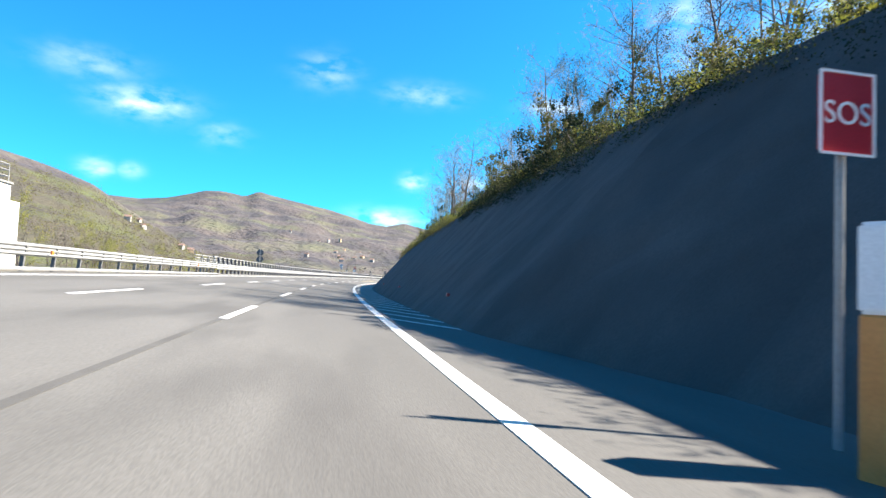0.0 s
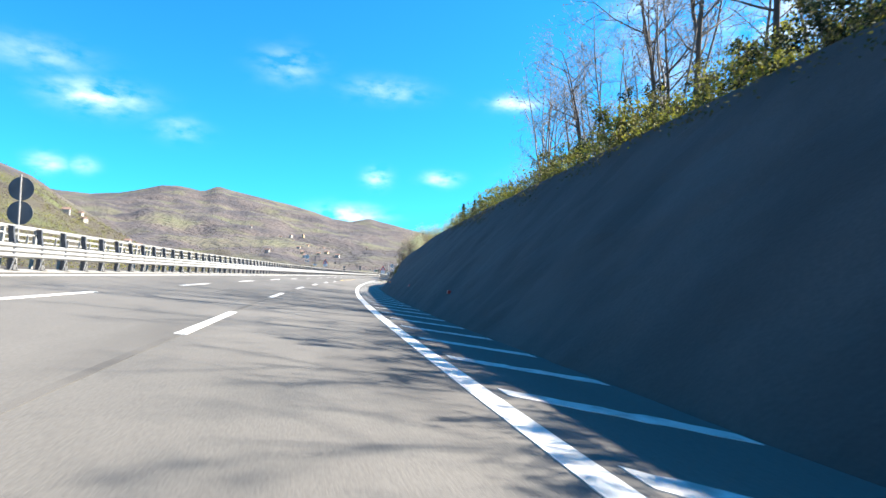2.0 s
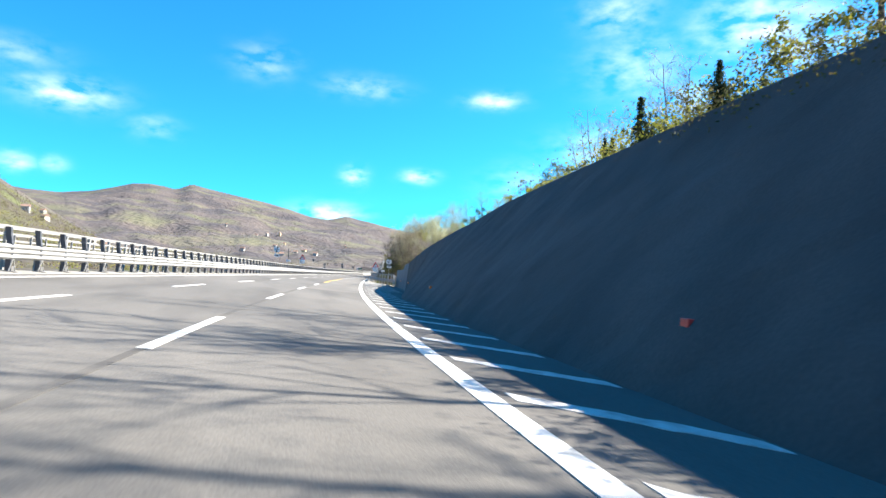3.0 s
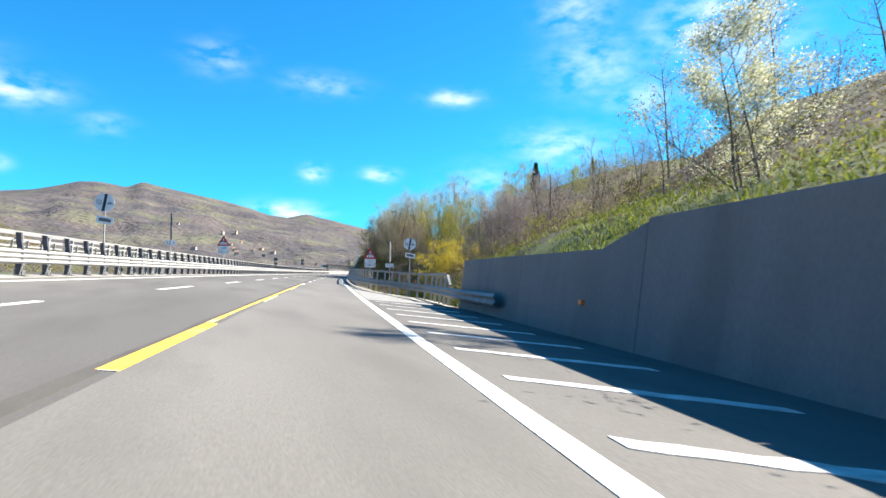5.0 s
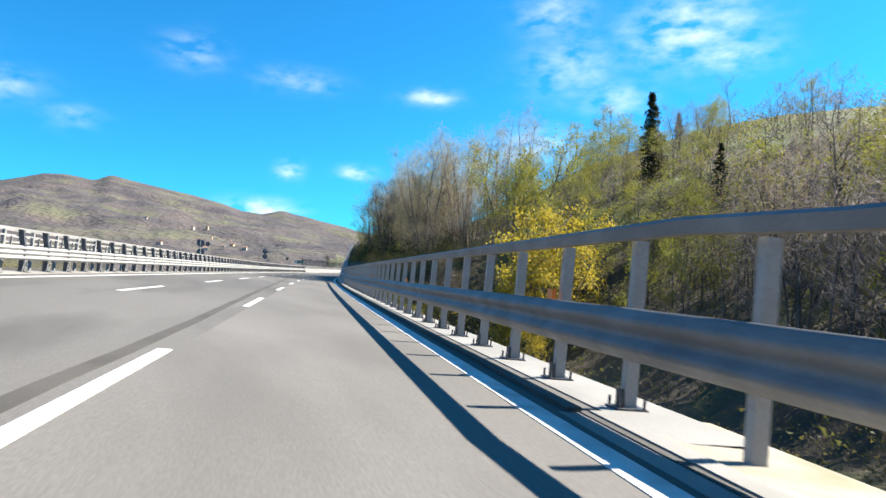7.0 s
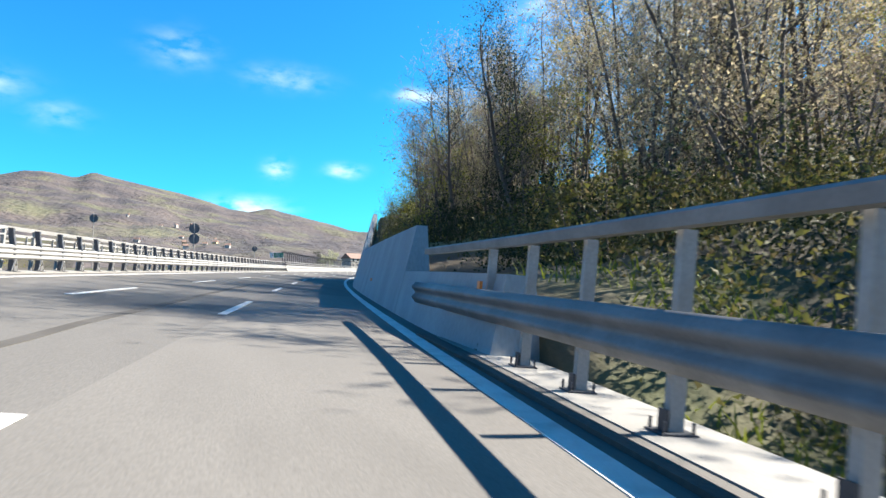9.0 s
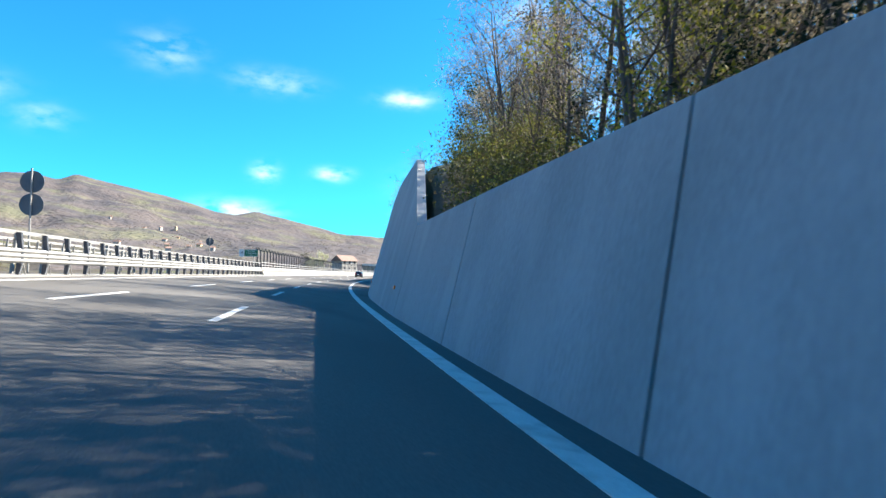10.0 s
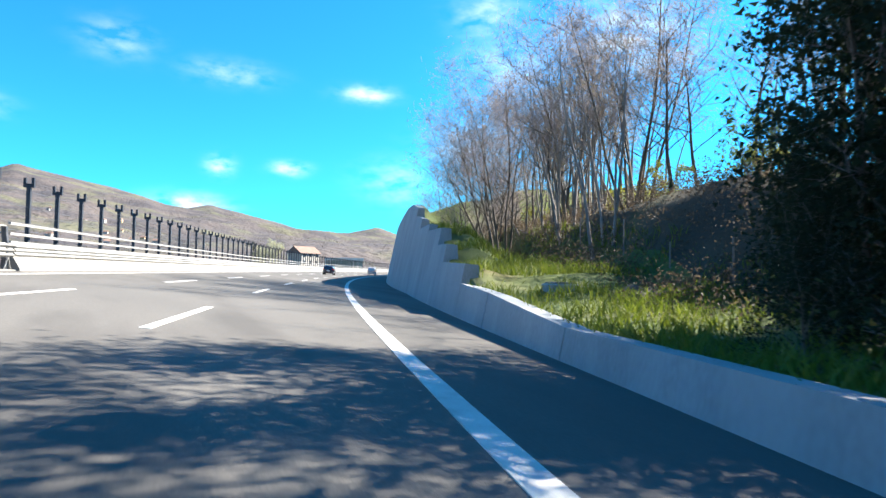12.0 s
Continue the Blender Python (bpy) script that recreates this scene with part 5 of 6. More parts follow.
def plate(outline, y0, y1):
    """A flat plate in the x-z plane, between two depths."""
    bm = bmesh.new()
    a = [bm.verts.new((x, y0, z)) for x, z in outline]
    b = [bm.verts.new((x, y1, z)) for x, z in outline]
    bm.faces.new(a)
    bm.faces.new(b[::-1])
    for i in range(len(a)):
        j = (i + 1) % len(a)
        bm.faces.new((a[j], a[i], b[i], b[j]))
    bmesh.ops.recalc_face_normals(bm, faces=bm.faces[:])
    return bm


def disc(r, cx=0.0, cz=0.0, n=28):
    return [(cx + r * math.cos(2 * math.pi * i / n), cz + r * math.sin(2 * math.pi * i / n)) for i in range(n)]


def rect(x0, x1, z0, z1, c=0.03):
    return [(x0 + c, z0), (x1 - c, z0), (x1, z0 + c), (x1, z1 - c), (x1 - c, z1), (x0 + c, z1), (x0, z1 - c), (x0, z0 + c)]


def writing(name, text, size, x, y, z, mat, parent):
    cu = bpy.data.curves.new(name, "FONT")
    cu.body, cu.size, cu.extrude, cu.align_x, cu.align_y = text, size, 0.002, "CENTER", "CENTER"
    tmp = new("lettering_source", cu)
    me = bpy.data.meshes.new_from_object(tmp.evaluated_get(bpy.context.evaluated_depsgraph_get()))
    bpy.data.objects.remove(tmp)
    me.materials.clear()
    me.materials.append(mat)
    ob = new(name, me)
    ob.parent = parent
    ob.matrix_basis = pose(x, y, z, 90, 0, 0)
    return ob


def pole(parent, x, y, z0, z1, r=0.035):
    bm = bmesh.new()
    rod(bm, (x, y, z0), (x, y, z1), r, n=10)
    part("pole", bm, M_STEEL_PALE, parent, smooth=False)


def bar(x0, z0, x1, z1, w):
    d = Vector((x1 - x0, z1 - z0)).normalized() * (w / 2)
    return [(x0 - d.y, z0 + d.x), (x0 + d.y, z0 - d.x), (x1 + d.y, z1 - d.x), (x1 - d.y, z1 + d.x)]


def slippery_sign(m, foot):
    t = thing("warning_sign", m, "red-bordered triangular slippery road sign above two white panels", "road sign")
    pole(t, 0, 0.06, foot, 3.35)
    tri_face = part("triangle", plate([(-0.52, 2.62), (0.52, 2.62), (0.55, 2.67), (0.03, 3.56), (-0.03, 3.56), (-0.55, 2.67)], 0.0, 0.02), M_RED, t, "red triangle border")
    part("white_field", plate([(-0.34, 2.745), (0.34, 2.745), (0.0, 3.33)], -0.006, 0.0), M_WHITE, tri_face)
    car = part("car_symbol", plate([(-0.17, 2.97), (-0.11, 2.97), (-0.11, 3.0), (0.11, 3.0), (0.11, 2.97), (0.17, 2.97), (0.17, 3.06), (0.13, 3.09), (0.09, 3.17), (-0.09, 3.17), (-0.13, 3.09), (-0.17, 3.06)], -0.010, -0.006), M_BLACK, tri_face)
    part("window_field", plate([(-0.09, 3.09), (0.09, 3.09), (0.065, 3.145), (-0.065, 3.145)], -0.012, -0.010), M_WHITE, car)
    for k in (-1, 1):
        x = k * 0.10
        left = [(x + 0.045 * math.sin(2.2 * math.pi * q) - 0.022, 2.955 - 0.185 * q) for q in np.linspace(0, 1, 9)]
        right = [(px + 0.044, pz) for px, pz in reversed(left)]
        part("skid_mark", plate(left + right, -0.010, -0.006), M_BLACK, tri_face)
    p1 = part("upper_panel", plate(rect(-0.48, 0.48, 2.24, 2.60), 0.0, 0.02), M_WHITE, t)
    for k in range(16):
        x, z = -0.17 + 0.09 * (k % 5) + 0.03 * (k // 5), 2.32 + 0.055 * (k // 5)
        part("symbol_bar", plate(bar(x, z, x + 0.03, z + 0.03, 0.028), -0.005, 0.0), M_BLACK, p1)
    p2 = part("lower_panel", plate(rect(-0.48, 0.48, 1.86, 2.22), 0.0, 0.02), M_WHITE, t)
    writing("lettering", "500 m", 0.24, 0.0, -0.003, 2.04, M_BLACK, p2)
    for k in (-1, 1):
        part("arrow", plate([(k * 0.40 - 0.015, 1.92), (k * 0.40 + 0.015, 1.92), (k * 0.40 + 0.015, 2.08), (k * 0.40 + 0.05, 2.08), (k * 0.40, 2.17), (k * 0.40 - 0.05, 2.08), (k * 0.40 - 0.015, 2.08)], -0.005, 0.0), M_BLACK, p2)
    return t


def end_sign(m, foot):
    t = thing("end_of_limit_sign", m, "round white sign with a black diagonal bar above a small panel", "road sign")
    pole(t, 0, 0.06, foot, 3.8)
    f = part("disc", plate(disc(0.42, 0, 3.42), 0.0, 0.02), M_WHITE, t)
    part("diagonal_bar", plate(bar(-0.06, 3.03, 0.07, 3.82, 0.12), -0.008, 0.0), M_BLACK, f)
    lorry = part("lorry_symbol", plate(rect(-0.33, -0.12, 3.33, 3.56, 0.02), -0.005, 0.0), M_GREY_PRINT, f)
    for k in range(4):
        part("slat_bar", plate(rect(-0.31, -0.14, 3.36 + 0.05 * k, 3.385 + 0.05 * k, 0.004), -0.007, -0.005), M_WHITE, lorry)
    part("car_symbol", plate([(0.11, 3.34), (0.33, 3.34), (0.33, 3.41), (0.28, 3.42), (0.25, 3.47), (0.18, 3.47), (0.15, 3.42), (0.11, 3.41)], -0.005, 0.0), M_GREY_PRINT, f)
    p = part("panel", plate([(-0.34, 2.52), (0.36, 2.40), (0.40, 2.72), (-0.30, 2.84)], 0.0, 0.02), M_WHITE, t)
    part("lorry_symbol", plate([(-0.24, 2.60), (0.26, 2.51), (0.29, 2.62), (0.2, 2.68), (-0.2, 2.74)], -0.006, 0.0), M_SIGN_BACK, p)
    return t


def weight_sign(m, foot, turned=82):
    t = thing("weight_limit_sign", m, "white 12 t panel below two grey discs turned sideways", "road sign")
    pole(t, 0, 0.06, foot, 4.0, 0.03)
    for z in (3.55, 2.70):
        d = part("disc", plate(disc(0.42), -0.012, 0.012), M_SIGN_BACK, t, "dull grey disc seen from the side")
        d.matrix_basis = pose(0.04, 0.06, z, 0, 0, turned)
    p = part("panel", plate(rect(-0.33, 0.33, 1.92, 2.22), 0.0, 0.02), M_WHITE, t)
    writing("lettering", "12 t", 0.28, 0.0, -0.003, 2.07, M_BLACK, p)
    return t


def disc_backs(m, foot, z, count=2, r=0.42):
    t = thing("road_sign", m, "backs of round signs on a pole, dull dark grey", "road sign")
    pole(t, 0, -0.05, foot, z + 0.5)
    for k in range(count):
        part("disc", plate(disc(r, 0, z - k * 0.86), 0.0, 0.02), M_SIGN_BACK, t)
    return t


def upright(s, u, z, turn=0.0):
    return road_pose(s, u, z, turn, False)


slippery_sign(upright(197.8, 1.95, 0.0, -4), -2.0)
weight_sign(upright(191.85, 3.15, 0.0, -4), -3.0)
end_sign(upright(185.8, 4.0, 0.14, -6), -3.6)
slippery_sign(upright(204.5, -11.6, 0.10, 4), -0.2)
weight_sign(upright(185.0, -11.6, 0.0, 4), 0.0, 103)
end_sign(upright(173.1, -11.6, -0.1, 4), 0.0)
disc_backs(upright(82, -12.4, 0), -0.4, 2.85)
disc_backs(upright(312.3, -12.4, 0), -0.4, 3.45)
disc_backs(upright(325, -25.0, 0), -1.4, 4.0, 1)
disc_backs(upright(345, -12.6, 0), -0.4, 2.9, 1, 0.35)
disc_backs(upright(262, -12.6, 0), -0.4, 2.6, 2, 0.35)

green = thing("direction_sign", upright(363.5, -12.6, 0, 2), "small green motorway sign on two posts", "road sign")
for x in (-0.62, 0.72):
    pole(green, x, 0.06, -0.5, 2.9)
face = part("panel", plate(rect(-0.36, 1.18, 2.1, 2.95, 0.05), 0.0, 0.03), M_GREEN, green)
part("edge_strip", plate(rect(-0.33, 1.15, 2.88, 2.92, 0.01), -0.006, 0.0), M_WHITE, face)
part("edge_strip", plate(rect(-0.33, 1.15, 2.13, 2.17, 0.01), -0.006, 0.0), M_WHITE, face)
part("writing_bar", plate(rect(0.02, 0.8, 2.74, 2.80, 0.01), -0.006, 0.0), M_WHITE, face)
writing("lettering", "Turchino", 0.33, 0.41, -0.004, 2.52, M_WHITE, face)
part("writing_bar", plate(rect(0.3, 0.52, 2.22, 2.32, 0.01), -0.006, 0.0), M_WHITE, face)
number = part("number_panel", plate(rect(-0.98, -0.38, 2.1, 2.95, 0.05), 0.0, 0.03), M_WHITE, green, "white panel with black figures")
writing("lettering", "18", 0.4, -0.68, -0.004, 2.55, M_BLACK, number)

# emergency call point
sos = thing("emergency_sign", upright(5.0, 3.15, -0.05, 2), "red board with white SOS letters on a steel post", "road sign")
board = part("board", plate(rect(-0.30, 0.30, 2.80, 3.58, 0.04), 0.0, 0.03), M_RED, sos)
for x0, x1, z0, z1 in ((-0.31, -0.285, 2.79, 3.59), (0.285, 0.31, 2.79, 3.59), (-0.31, 0.31, 3.565, 3.59), (-0.31, 0.31, 2.79, 2.815)):
    part("edge_strip", plate(rect(x0, x1, z0, z1, 0.005), -0.012, 0.004), M_WHITE, board)
writing("lettering", "SOS", 0.31, 0.0, -0.006, 3.18, M_WHITE, board)
pole(sos, 0.0, 0.08, -0.3, 3.6, 0.045)
call = thing("call_column", upright(4.0, 2.62, 0.0, 25), "white emergency call cabinet with an orange lower half", "call box")
bm = bmesh.new()
box(bm, -0.2, 0.2, -0.18, 0.18, 1.25, 1.95)
bmesh.ops.bevel(bm, geom=bm.edges[:], offset=0.03, segments=2, affect="EDGES")
part("cabinet", bm, M_WHITE, call)
bm = bmesh.new()
box(bm, -0.19, 0.19, -0.17, 0.17, -0.3, 1.25)
bmesh.ops.bevel(bm, geom=bm.edges[:], offset=0.02, segments=1, affect="EDGES")
part("pedestal", bm, material("faded_orange_paint", (0.55, 0.22, 0.05), (0.62, 0.27, 0.07), 2, 40, 0.5, bump=0.05, depth=0.002), call, "faded orange pedestal")


# ---------------- vehicles ----------------
M_GLASS = bpy.data.materials.new("dark_car_glass")
M_GLASS.use_nodes = True
_p = M_GLASS.node_tree.nodes["Principled BSDF"]
_p.inputs["Base Color"].default_value, _p.inputs["Roughness"].default_value = (0.02, 0.025, 0.03, 1), 0.08
M_RUBBER = material("black_rubber", (0.018, 0.018, 0.018), (0.035, 0.035, 0.035), 4, 40, 0.8, bump=0.2, depth=0.003)
M_LAMP = material("red_tail_lamp", (0.45, 0.02, 0.02), (0.55, 0.03, 0.03), 4, 40, 0.25, bump=0.0)
M_DARK_PAINT = material("dark_blue_car_paint", (0.012, 0.018, 0.035), (0.018, 0.026, 0.05), 1.0, 30, 0.25, metal=0.3, bump=0.0, coat=0.8)
M_SILVER = material("silver_car_paint", (0.40, 0.40, 0.41), (0.46, 0.46, 0.47), 1.0, 30, 0.3, metal=0.5, bump=0.0, coat=0.6)


def vehicle(name, m, paint, label, length, width, side, glass_from, category):
    """side: rows of (y, floor, waist, roof, half width at the waist, half width at the roof), from the tail forward."""
    v = thing(name, m, label, category)
    bm = bmesh.new()
    rings = []
    for y, zf, zw, zr, hw, hr in side:
        ring = [(-hw * 0.93, zf), (-hw, zf + 0.18), (-hw, zw), (-hr, zr - 0.05), (-hr * 0.8, zr), (hr * 0.8, zr), (hr, zr - 0.05), (hw, zw), (hw, zf + 0.18), (hw * 0.93, zf)]
        rings.append([bm.verts.new((x, y, z)) for x, z in ring])
    n = len(rings[0])
    for a, b in zip(rings[:-1], rings[1:]):
        for i in range(n):
            j = (i + 1) % n
            bm.faces.new((a[i], a[j], b[j], b[i]))
    bm.faces.new(rings[0][::-1])
    bm.faces.new(rings[-1])
    bmesh.ops.recalc_face_normals(bm, faces=bm.faces[:])
    bmesh.ops.bevel(bm, geom=[e for e in bm.edges if e.calc_length() > 0.2], offset=0.03, segments=2, affect="EDGES", clamp_overlap=True)
    body = part("body", bm, paint, v, smooth=True)
    tail, hw = side[0], side[1][4]
    y, zf, zw, zr, w, hr = side[1]
    # rear window, side windows
    a, b = side[0], side[1]
    part("rear_window", plate([(-0.82 * b[5], b[2] + 0.06), (0.82 * b[5], b[2] + 0.06), (0.76 * b[5], b[3] - 0.12), (-0.76 * b[5], b[3] - 0.12)], 0.0, 0.02), M_GLASS, v).matrix_basis = pose(0, (a[0] + b[0]) / 2 - 0.02, 0, -2, 0, 0)
    for k in (-1, 1):
        for g0, g1 in glass_from:
            bmw = bmesh.new()
            zs, zt = zw + 0.05, zr - 0.14
            q = [bmw.verts.new((k * (hw * 1.004), g0, zs)), bmw.verts.new((k * (hw * 1.004), g1, zs)), bmw.verts.new((k * (hr * 1.03 + 0.02), g1 - 0.08, zt)), bmw.verts.new((k * (hr * 1.03 + 0.02), g0 + 0.08, zt))]
            bmw.faces.new(q)
            r = bmesh.ops.extrude_face_region(bmw, geom=bmw.faces[:])
            for e in r["geom"]:
                if isinstance(e, bmesh.types.BMVert):
                    e.co.x += k * 0.012
            part("side_window", bmw, M_GLASS, v)
        bml = bmesh.new()
        box(bml, k * hw * 0.95 - 0.13, k * hw * 0.95 + 0.05 * k - 0.0, a[0] - 0.03, a[0] + 0.25, zw - 0.16, zw + 0.02) if k > 0 else box(bml, -hw * 1.0, -hw * 0.95 + 0.13, a[0] - 0.03, a[0] + 0.25, zw - 0.16, zw + 0.02)
        bmesh.ops.bevel(bml, geom=bml.edges[:], offset=0.02, segments=1, affect="EDGES")
        part("tail_lamp", bml, M_LAMP, v, "red tail lamp")
        bmm = bmesh.new()
        box(bmm, k * hw, k * (hw + 0.2), glass_from[-1][1] - 0.12, glass_from[-1][1], zw + 0.02, zw + 0.16) if k > 0 else box(bmm, -hw - 0.2, -hw, glass_from[-1][1] - 0.12, glass_from[-1][1], zw + 0.02, zw + 0.16)
        bmesh.ops.bevel(bmm, geom=bmm.edges[:], offset=0.03, segments=1, affect="EDGES")
        part("wing_mirror", bmm, paint, v)
        for wy in (0.75, length - 0.85):
            bmt = bmesh.new()
            rod(bmt, (k * (hw - 0.2), wy, 0.32), (k * (hw + 0.0), wy, 0.32), 0.32, n=20)
            wheel = part("wheel", bmt, M_RUBBER, v)
            bmr = bmesh.new()
            rod(bmr, (k * (hw - 0.02), wy, 0.32), (k * (hw + 0.012), wy, 0.32), 0.2, n=14)
            part("rim", bmr, M_STEEL, wheel)
    bmb = bmesh.new()
    box(bmb, -hw * 0.98, hw * 0.98, a[0] - 0.08, a[0] + 0.2, zf + 0.0, zf + 0.34)
    bmesh.ops.bevel(bmb, geom=bmb.edges[:], offset=0.05, segments=2, affect="EDGES")
    part("rear_bumper", bmb, paint, v)
    part("number_plate", plate(rect(-0.26, 0.26, zf + 0.36, zf + 0.47, 0.01), a[0] - 0.045, a[0] - 0.01), M_WHITE, v, "plain white plate")
    return v


vehicle("car", road_pose(446, -5.3, 0.0), M_DARK_PAINT, "dark blue hatchback driving in the middle lane", 4.1, 1.78,
        [(0.0, 0.30, 0.92, 0.98, 0.84, 0.80), (0.12, 0.26, 0.95, 1.42, 0.88, 0.66), (0.7, 0.22, 0.97, 1.50, 0.89, 0.66), (2.0, 0.22, 0.95, 1.50, 0.89, 0.65), (2.9, 0.22, 0.93, 1.0, 0.88, 0.72), (3.9, 0.25, 0.80, 0.84, 0.82, 0.70), (4.1, 0.3, 0.62, 0.66, 0.74, 0.66)],
        [(0.55, 1.45), (1.5, 2.4)], "car")
vehicle("van", road_pose(498, -2.0, 0.0), M_SILVER, "silver people carrier driving in the slow lane", 4.8, 1.9,
        [(0.0, 0.34, 1.05, 1.12, 0.92, 0.88), (0.08, 0.28, 1.05, 1.80, 0.94, 0.80), (0.8, 0.25, 1.06, 1.90, 0.95, 0.80), (3.0, 0.25, 1.05, 1.90, 0.95, 0.79), (3.8, 0.25, 1.02, 1.15, 0.94, 0.80), (4.6, 0.28, 0.86, 0.92, 0.88, 0.78), (4.8, 0.32, 0.66, 0.7, 0.8, 0.7)],
        [(0.4, 1.3), (1.4, 2.3), (2.4, 3.2)], "van")

# ---------------- buildings ----------------
M_PLASTER = material("white_plaster", (0.70, 0.68, 0.62), (0.80, 0.78, 0.73), 0.4, 15, 0.9, bump=0.15, depth=0.01, stain=(0.50, 0.46, 0.38), stain_scale=0.5, stain_amount=0.5)
M_OCHRE = material("ochre_plaster", (0.52, 0.36, 0.20), (0.62, 0.46, 0.28), 0.4, 12, 0.9, bump=0.1, depth=0.01)
M_STUCCO = material("weathered_stucco", (0.36, 0.34, 0.30), (0.46, 0.43, 0.38), 0.4, 10, 0.9, bump=0.1, depth=0.01)
M_ROOF = material("terracotta_roof", (0.20, 0.13, 0.10), (0.28, 0.18, 0.14), 0.8, 10, 0.9, bump=0.4, depth=0.04)
M_PANE = material("dark_window_pane", (0.03, 0.035, 0.04), (0.06, 0.065, 0.07), 1, 10, 0.15, bump=0.0)

block = thing("pump_house", road_pose(27, -27, 0, 0, False), "small white plastered flat-roofed building with a metal railing", "building")
bm = bmesh.new()
box(bm, 0, 6.5, 0, 13.2, -6, 3.6)
part("wall", bm, M_PLASTER, block)
bm = bmesh.new()
box(bm, 0.5, 6.2, 13.2, 15.0, -6, 2.7)
part("annex", bm, M_PLASTER, block)
bm = bmesh.new()
box(bm, -0.1, 6.6, -0.1, 13.3, 3.6, 3.72)
part("roof_slab", bm, M_APRON, block)
for z in (4.05, 4.4, 4.75):
    bm = bmesh.new()
    for p, q in (((6.4, 0, z), (6.4, 13.1, z)), ((6.4, 13.1, z), (0.1, 13.1, z))):
        rod(bm, p, q, 0.03, n=6)
    part("handrail", bm, M_STEEL_PALE, block)
for k in range(12):
    bm = bmesh.new()
    rod(bm, (6.4, 13.1 * k / 11, 3.7), (6.4, 13.1 * k / 11, 4.78), 0.03, n=6)
    part("railing_post", bm, M_STEEL_PALE, block)
for k in range(5):
    bm = bmesh.new()
    rod(bm, (5.2 - 1.2 * k, 13.1, 3.7), (5.2 - 1.2 * k, 13.1, 4.78), 0.03, n=6)
    part("railing_post", bm, M_STEEL_PALE, block)


def house(m, w, d, h, wall_mat, label, roof_h=1.8, deep=3.0, panes=True, group=""):
    t = thing("house", m, label, "house", group)
    bm = bmesh.new()
    box(bm, -w / 2, w / 2, -d / 2, d / 2, -deep, h)
    part("wall", bm, wall_mat, t)
    bm = bmesh.new()
    o = 0.5
    vs = [bm.verts.new(c) for c in ((-w / 2 - o, -d / 2 - o, h - .1), (w / 2 + o, -d / 2 - o, h - .1), (w / 2 + o, d / 2 + o, h - .1), (-w / 2 - o, d / 2 + o, h - .1), (-w / 2 - o, 0, h + roof_h), (w / 2 + o, 0, h + roof_h))]
    for f in ((0, 1, 5, 4), (2, 3, 4, 5), (0, 4, 3), (1, 2, 5), (3, 2, 1, 0)):
        bm.faces.new([vs[i] for i in f])
    part("roof", bm, M_ROOF, t, "terracotta tiled roof")
    if panes:
        nx = max(2, int(w / 3))
        for k in range(nx):
            for z in ((1.0, 2.2), (3.6, 4.8)) if h > 4.5 else ((1.0, 2.2),):
                x = -w / 2 + (k + 0.5) * w / nx
                bm = bmesh.new()
                box(bm, x - 0.5, x + 0.5, -d / 2 - 0.04, -d / 2 + 0.05, *z)
                part("window", bm, M_PANE, t)
    return t


eye_end = road(343.8, -1.23)
a = radians(14.8)
hp = Vector((eye_end.x + math.sin(a) * 240, eye_end.y + math.cos(a) * 240, 2.5))
house(Matrix.Translation(hp) @ Matrix.Rotation(radians(25), 4, "Z"), 9, 7.5, 5.0, M_STUCCO, "farmhouse with a terracotta roof beyond the motorway", 2.6, 12)
a = radians(18.4)
sp = Vector((eye_end.x + math.sin(a) * 300, eye_end.y + math.cos(a) * 300, 2.0))
shed = thing("service_building", Matrix.Translation(sp) @ Matrix.Rotation(radians(-20), 4, "Z"), "long low white building with a row of columns", "building")
bm = bmesh.new()
box(bm, -9, 9, -3, 5, 4.0, 5.2)
part("roof_slab", bm, M_PLASTER, shed)
bm = bmesh.new()
box(bm, -8.6, 8.6, -0.5, 4.6, -14, 4.0)
part("wall", bm, material("pale_green_glazing", (0.30, 0.40, 0.36), (0.40, 0.50, 0.46), 0.5, 10, 0.25, bump=0.0), shed, "pale green glazed front")
for k in range(9):
    bm = bmesh.new()
    box(bm, -8.6 + k * 2.15 - 0.12, -8.6 + k * 2.15 + 0.12, -2.8, -2.5, -14, 4.0)
    part("column", bm, M_PLASTER, shed)
for az, r, h, kind in ((-17.2, 232, 0.75, FIR[1]), (-12.4, 210, 0.75, DENSE[0]), (-13.2, 215, 0.7, DENSE[1]), (-11.2, 205, 0.8, EVERGREEN[0]), (-10.4, 208, 0.7, EVERGREEN[1])):
    ob = copy_thing(kind, Matrix.Translation((eye_end.x + math.sin(radians(-az)) * r, eye_end.y + math.cos(radians(-az)) * r, 0.5)))
    ob["group"] = "trees round the farmhouse"
for az, r, h in ((-12.0, 196, 1.9), (-11.0, 199, 1.5)):
    copy_thing(BLOSSOM, Matrix.Translation((eye_end.x + math.sin(radians(-az)) * r, eye_end.y + math.cos(radians(-az)) * r, 1.0)) @ Matrix.Scale(h, 4))["label"] = "pale blossoming tree beside the farmhouse"

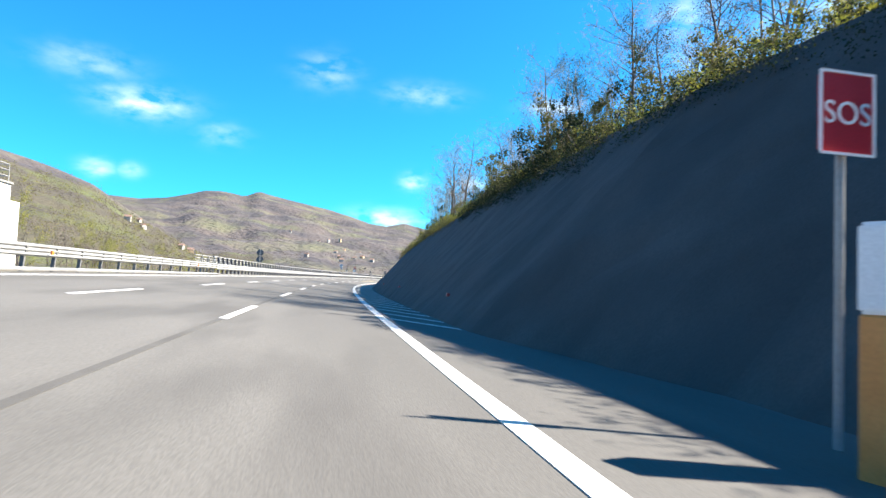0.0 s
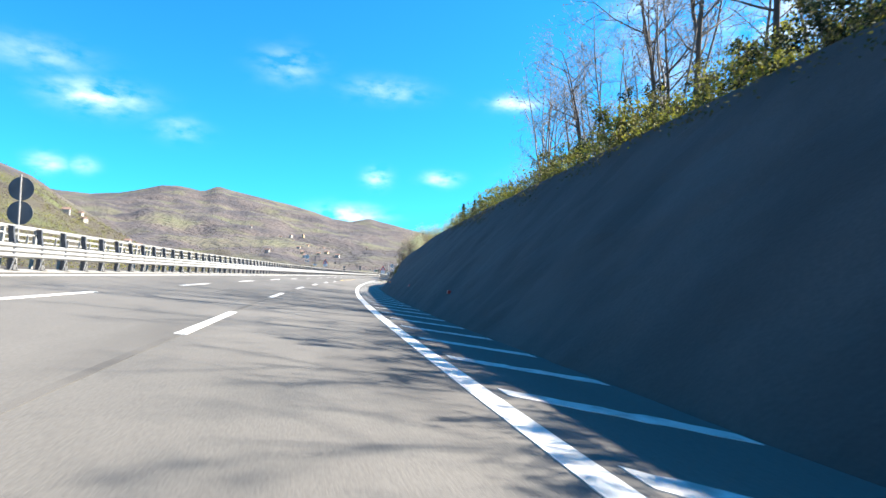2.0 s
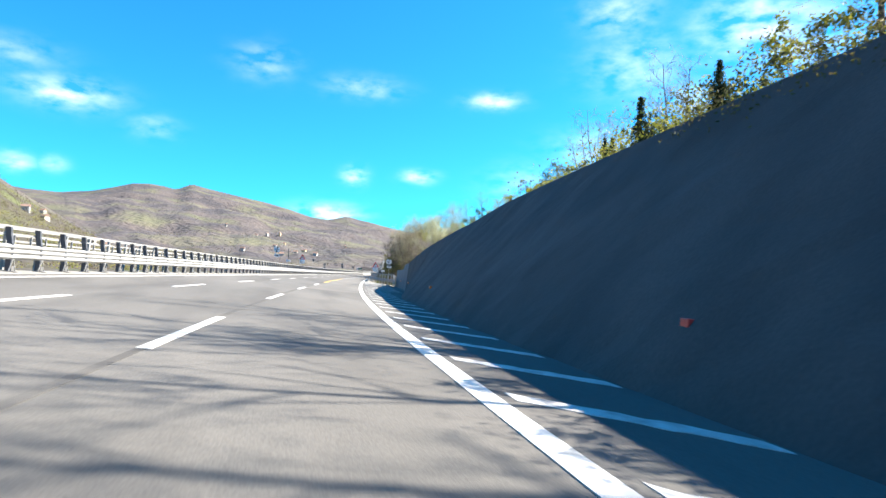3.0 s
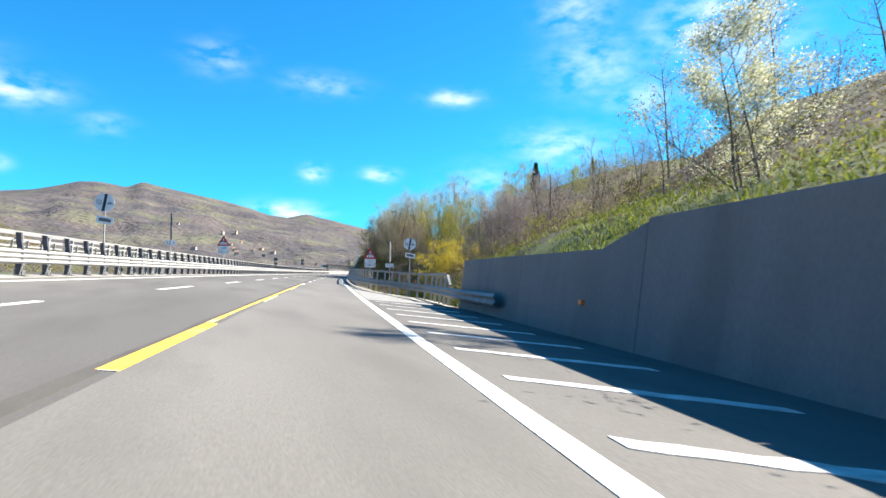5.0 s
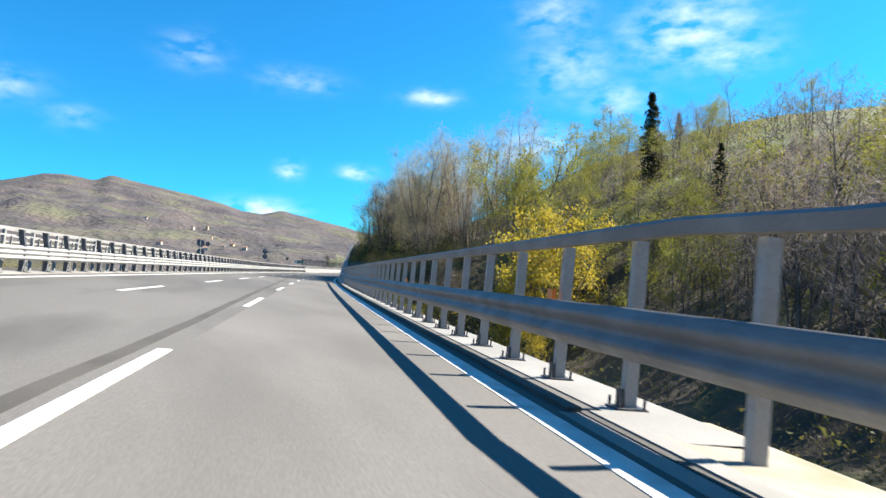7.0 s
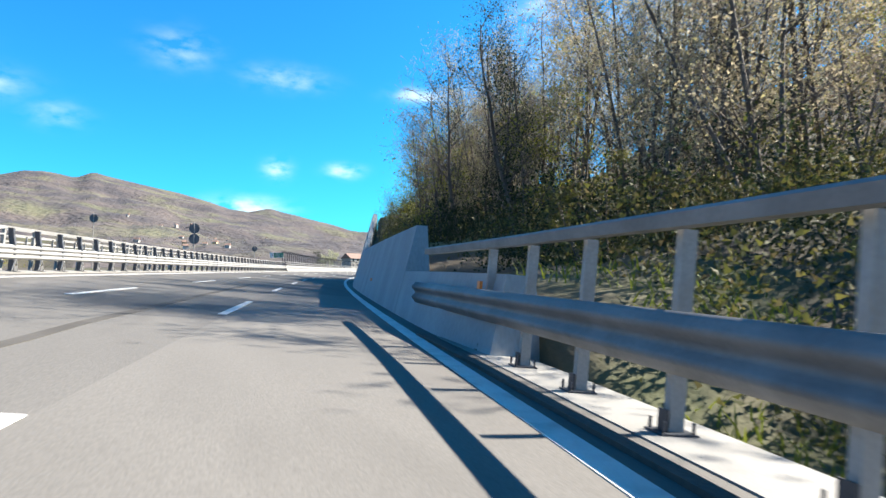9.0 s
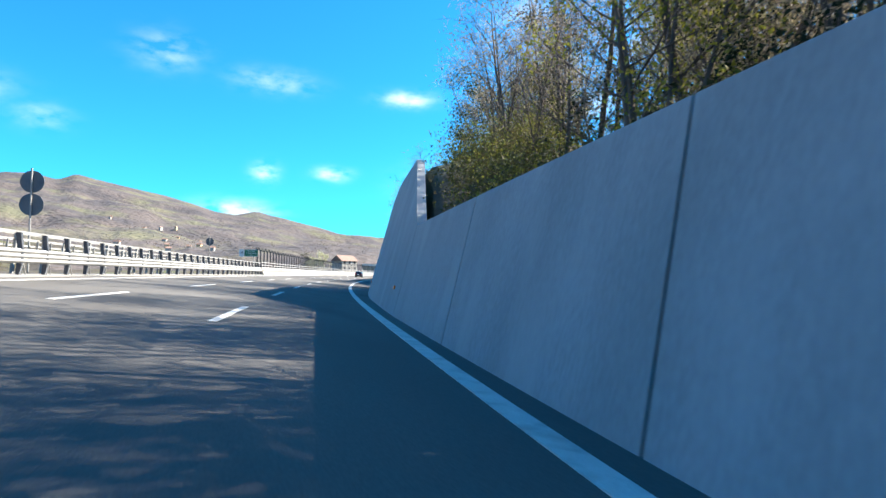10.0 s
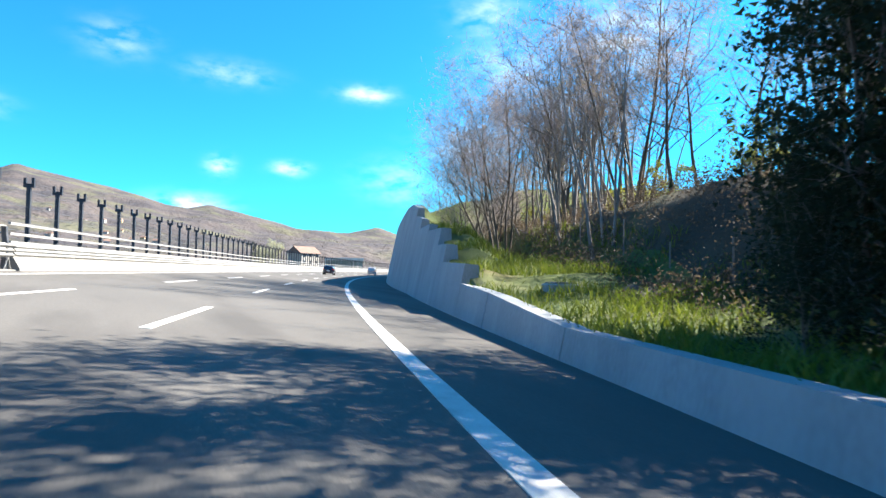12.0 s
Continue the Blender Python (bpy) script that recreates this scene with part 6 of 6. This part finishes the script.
vr = random.Random(12)
for k in range(30):
    az, r = vr.uniform(-9, 4) if k < 25 else vr.uniform(13, 22), vr.uniform(1000, 2500) if k < 25 else vr.uniform(800, 1000)
    z = ground_height(az, r)
    m = Matrix.Translation((CENTRE.x - math.sin(radians(az)) * r, CENTRE.y + math.cos(radians(az)) * r, z)) @ Matrix.Rotation(vr.uniform(-1.2, 1.2), 4, "Z")
    house(m, vr.uniform(6, 10), vr.uniform(5, 8), vr.uniform(4, 6), M_STUCCO if vr.random() < 0.8 else M_OCHRE, "pale farmhouse far off on the mountain slope", 3.0, 8, False, "houses on the mountain")

# thin fence stakes on the grass slope
for s, d in ((358.9, 6.7), (362.6, 6.8), (366.6, 6.8), (371.5, 6.6)):
    t = thing("fence_stake", Matrix.Translation(bank_point(s, d)), "thin pale wooden stake standing in the grass", "fence stake", "stakes on the grass slope")
    bm = bmesh.new()
    rod(bm, (0, 0, -0.3), (0, 0, 1.55), 0.035, 0.03, n=7)
    part("stake", bm, M_PALE_BARK, t)

# stones and a drain cover in the grass
heap = thing("stone_heap", Matrix.Translation(bank_point(360.4, 4.6)), "heap of dark mossy stones lying in the grass", "stones")
M_STONE = material("mossy_stone", (0.075, 0.068, 0.058), (0.14, 0.125, 0.105), 2.5, 25, 0.95, bump=0.6, depth=0.03, stain=(0.06, 0.075, 0.025), stain_scale=2.0, stain_amount=0.6)
sr = random.Random(8)
for k in range(11):
    bm = bmesh.new()
    bmesh.ops.create_icosphere(bm, subdivisions=2, radius=sr.uniform(0.16, 0.34))
    off = Vector((sr.uniform(0, 50), sr.uniform(0, 50), 0))
    for v in bm.verts:
        v.co *= 1 + 0.45 * noise.noise(v.co * 3.5 + off)
        v.co.z *= 0.7
    stone = part("stone", bm, M_STONE, heap)
    stone.matrix_basis = pose(sr.gauss(0, 0.55), sr.gauss(0, 0.45), sr.uniform(0.0, 0.22), 0, 0, sr.uniform(0, 360))
drain = thing("drain_cover", Matrix.Translation(bank_point(361.5, 2.6)) @ Matrix.Rotation(heading(361.5), 4, "Z"), "small square concrete drain box set in the grass", "drain")
bm = bmesh.new()
box(bm, -0.45, 0.45, -0.4, 0.4, -0.4, 0.16)
bmesh.ops.bevel(bm, geom=bm.edges[:], offset=0.03, segments=1, affect="EDGES")
part("body", bm, M_CONCRETE, drain)
bm = bmesh.new()
box(bm, -0.36, 0.36, -0.32, 0.32, 0.16, 0.21)
bmesh.ops.bevel(bm, geom=bm.edges[:], offset=0.02, segments=1, affect="EDGES")
part("lid", bm, M_GREY_WALL, drain, "weathered grey lid")
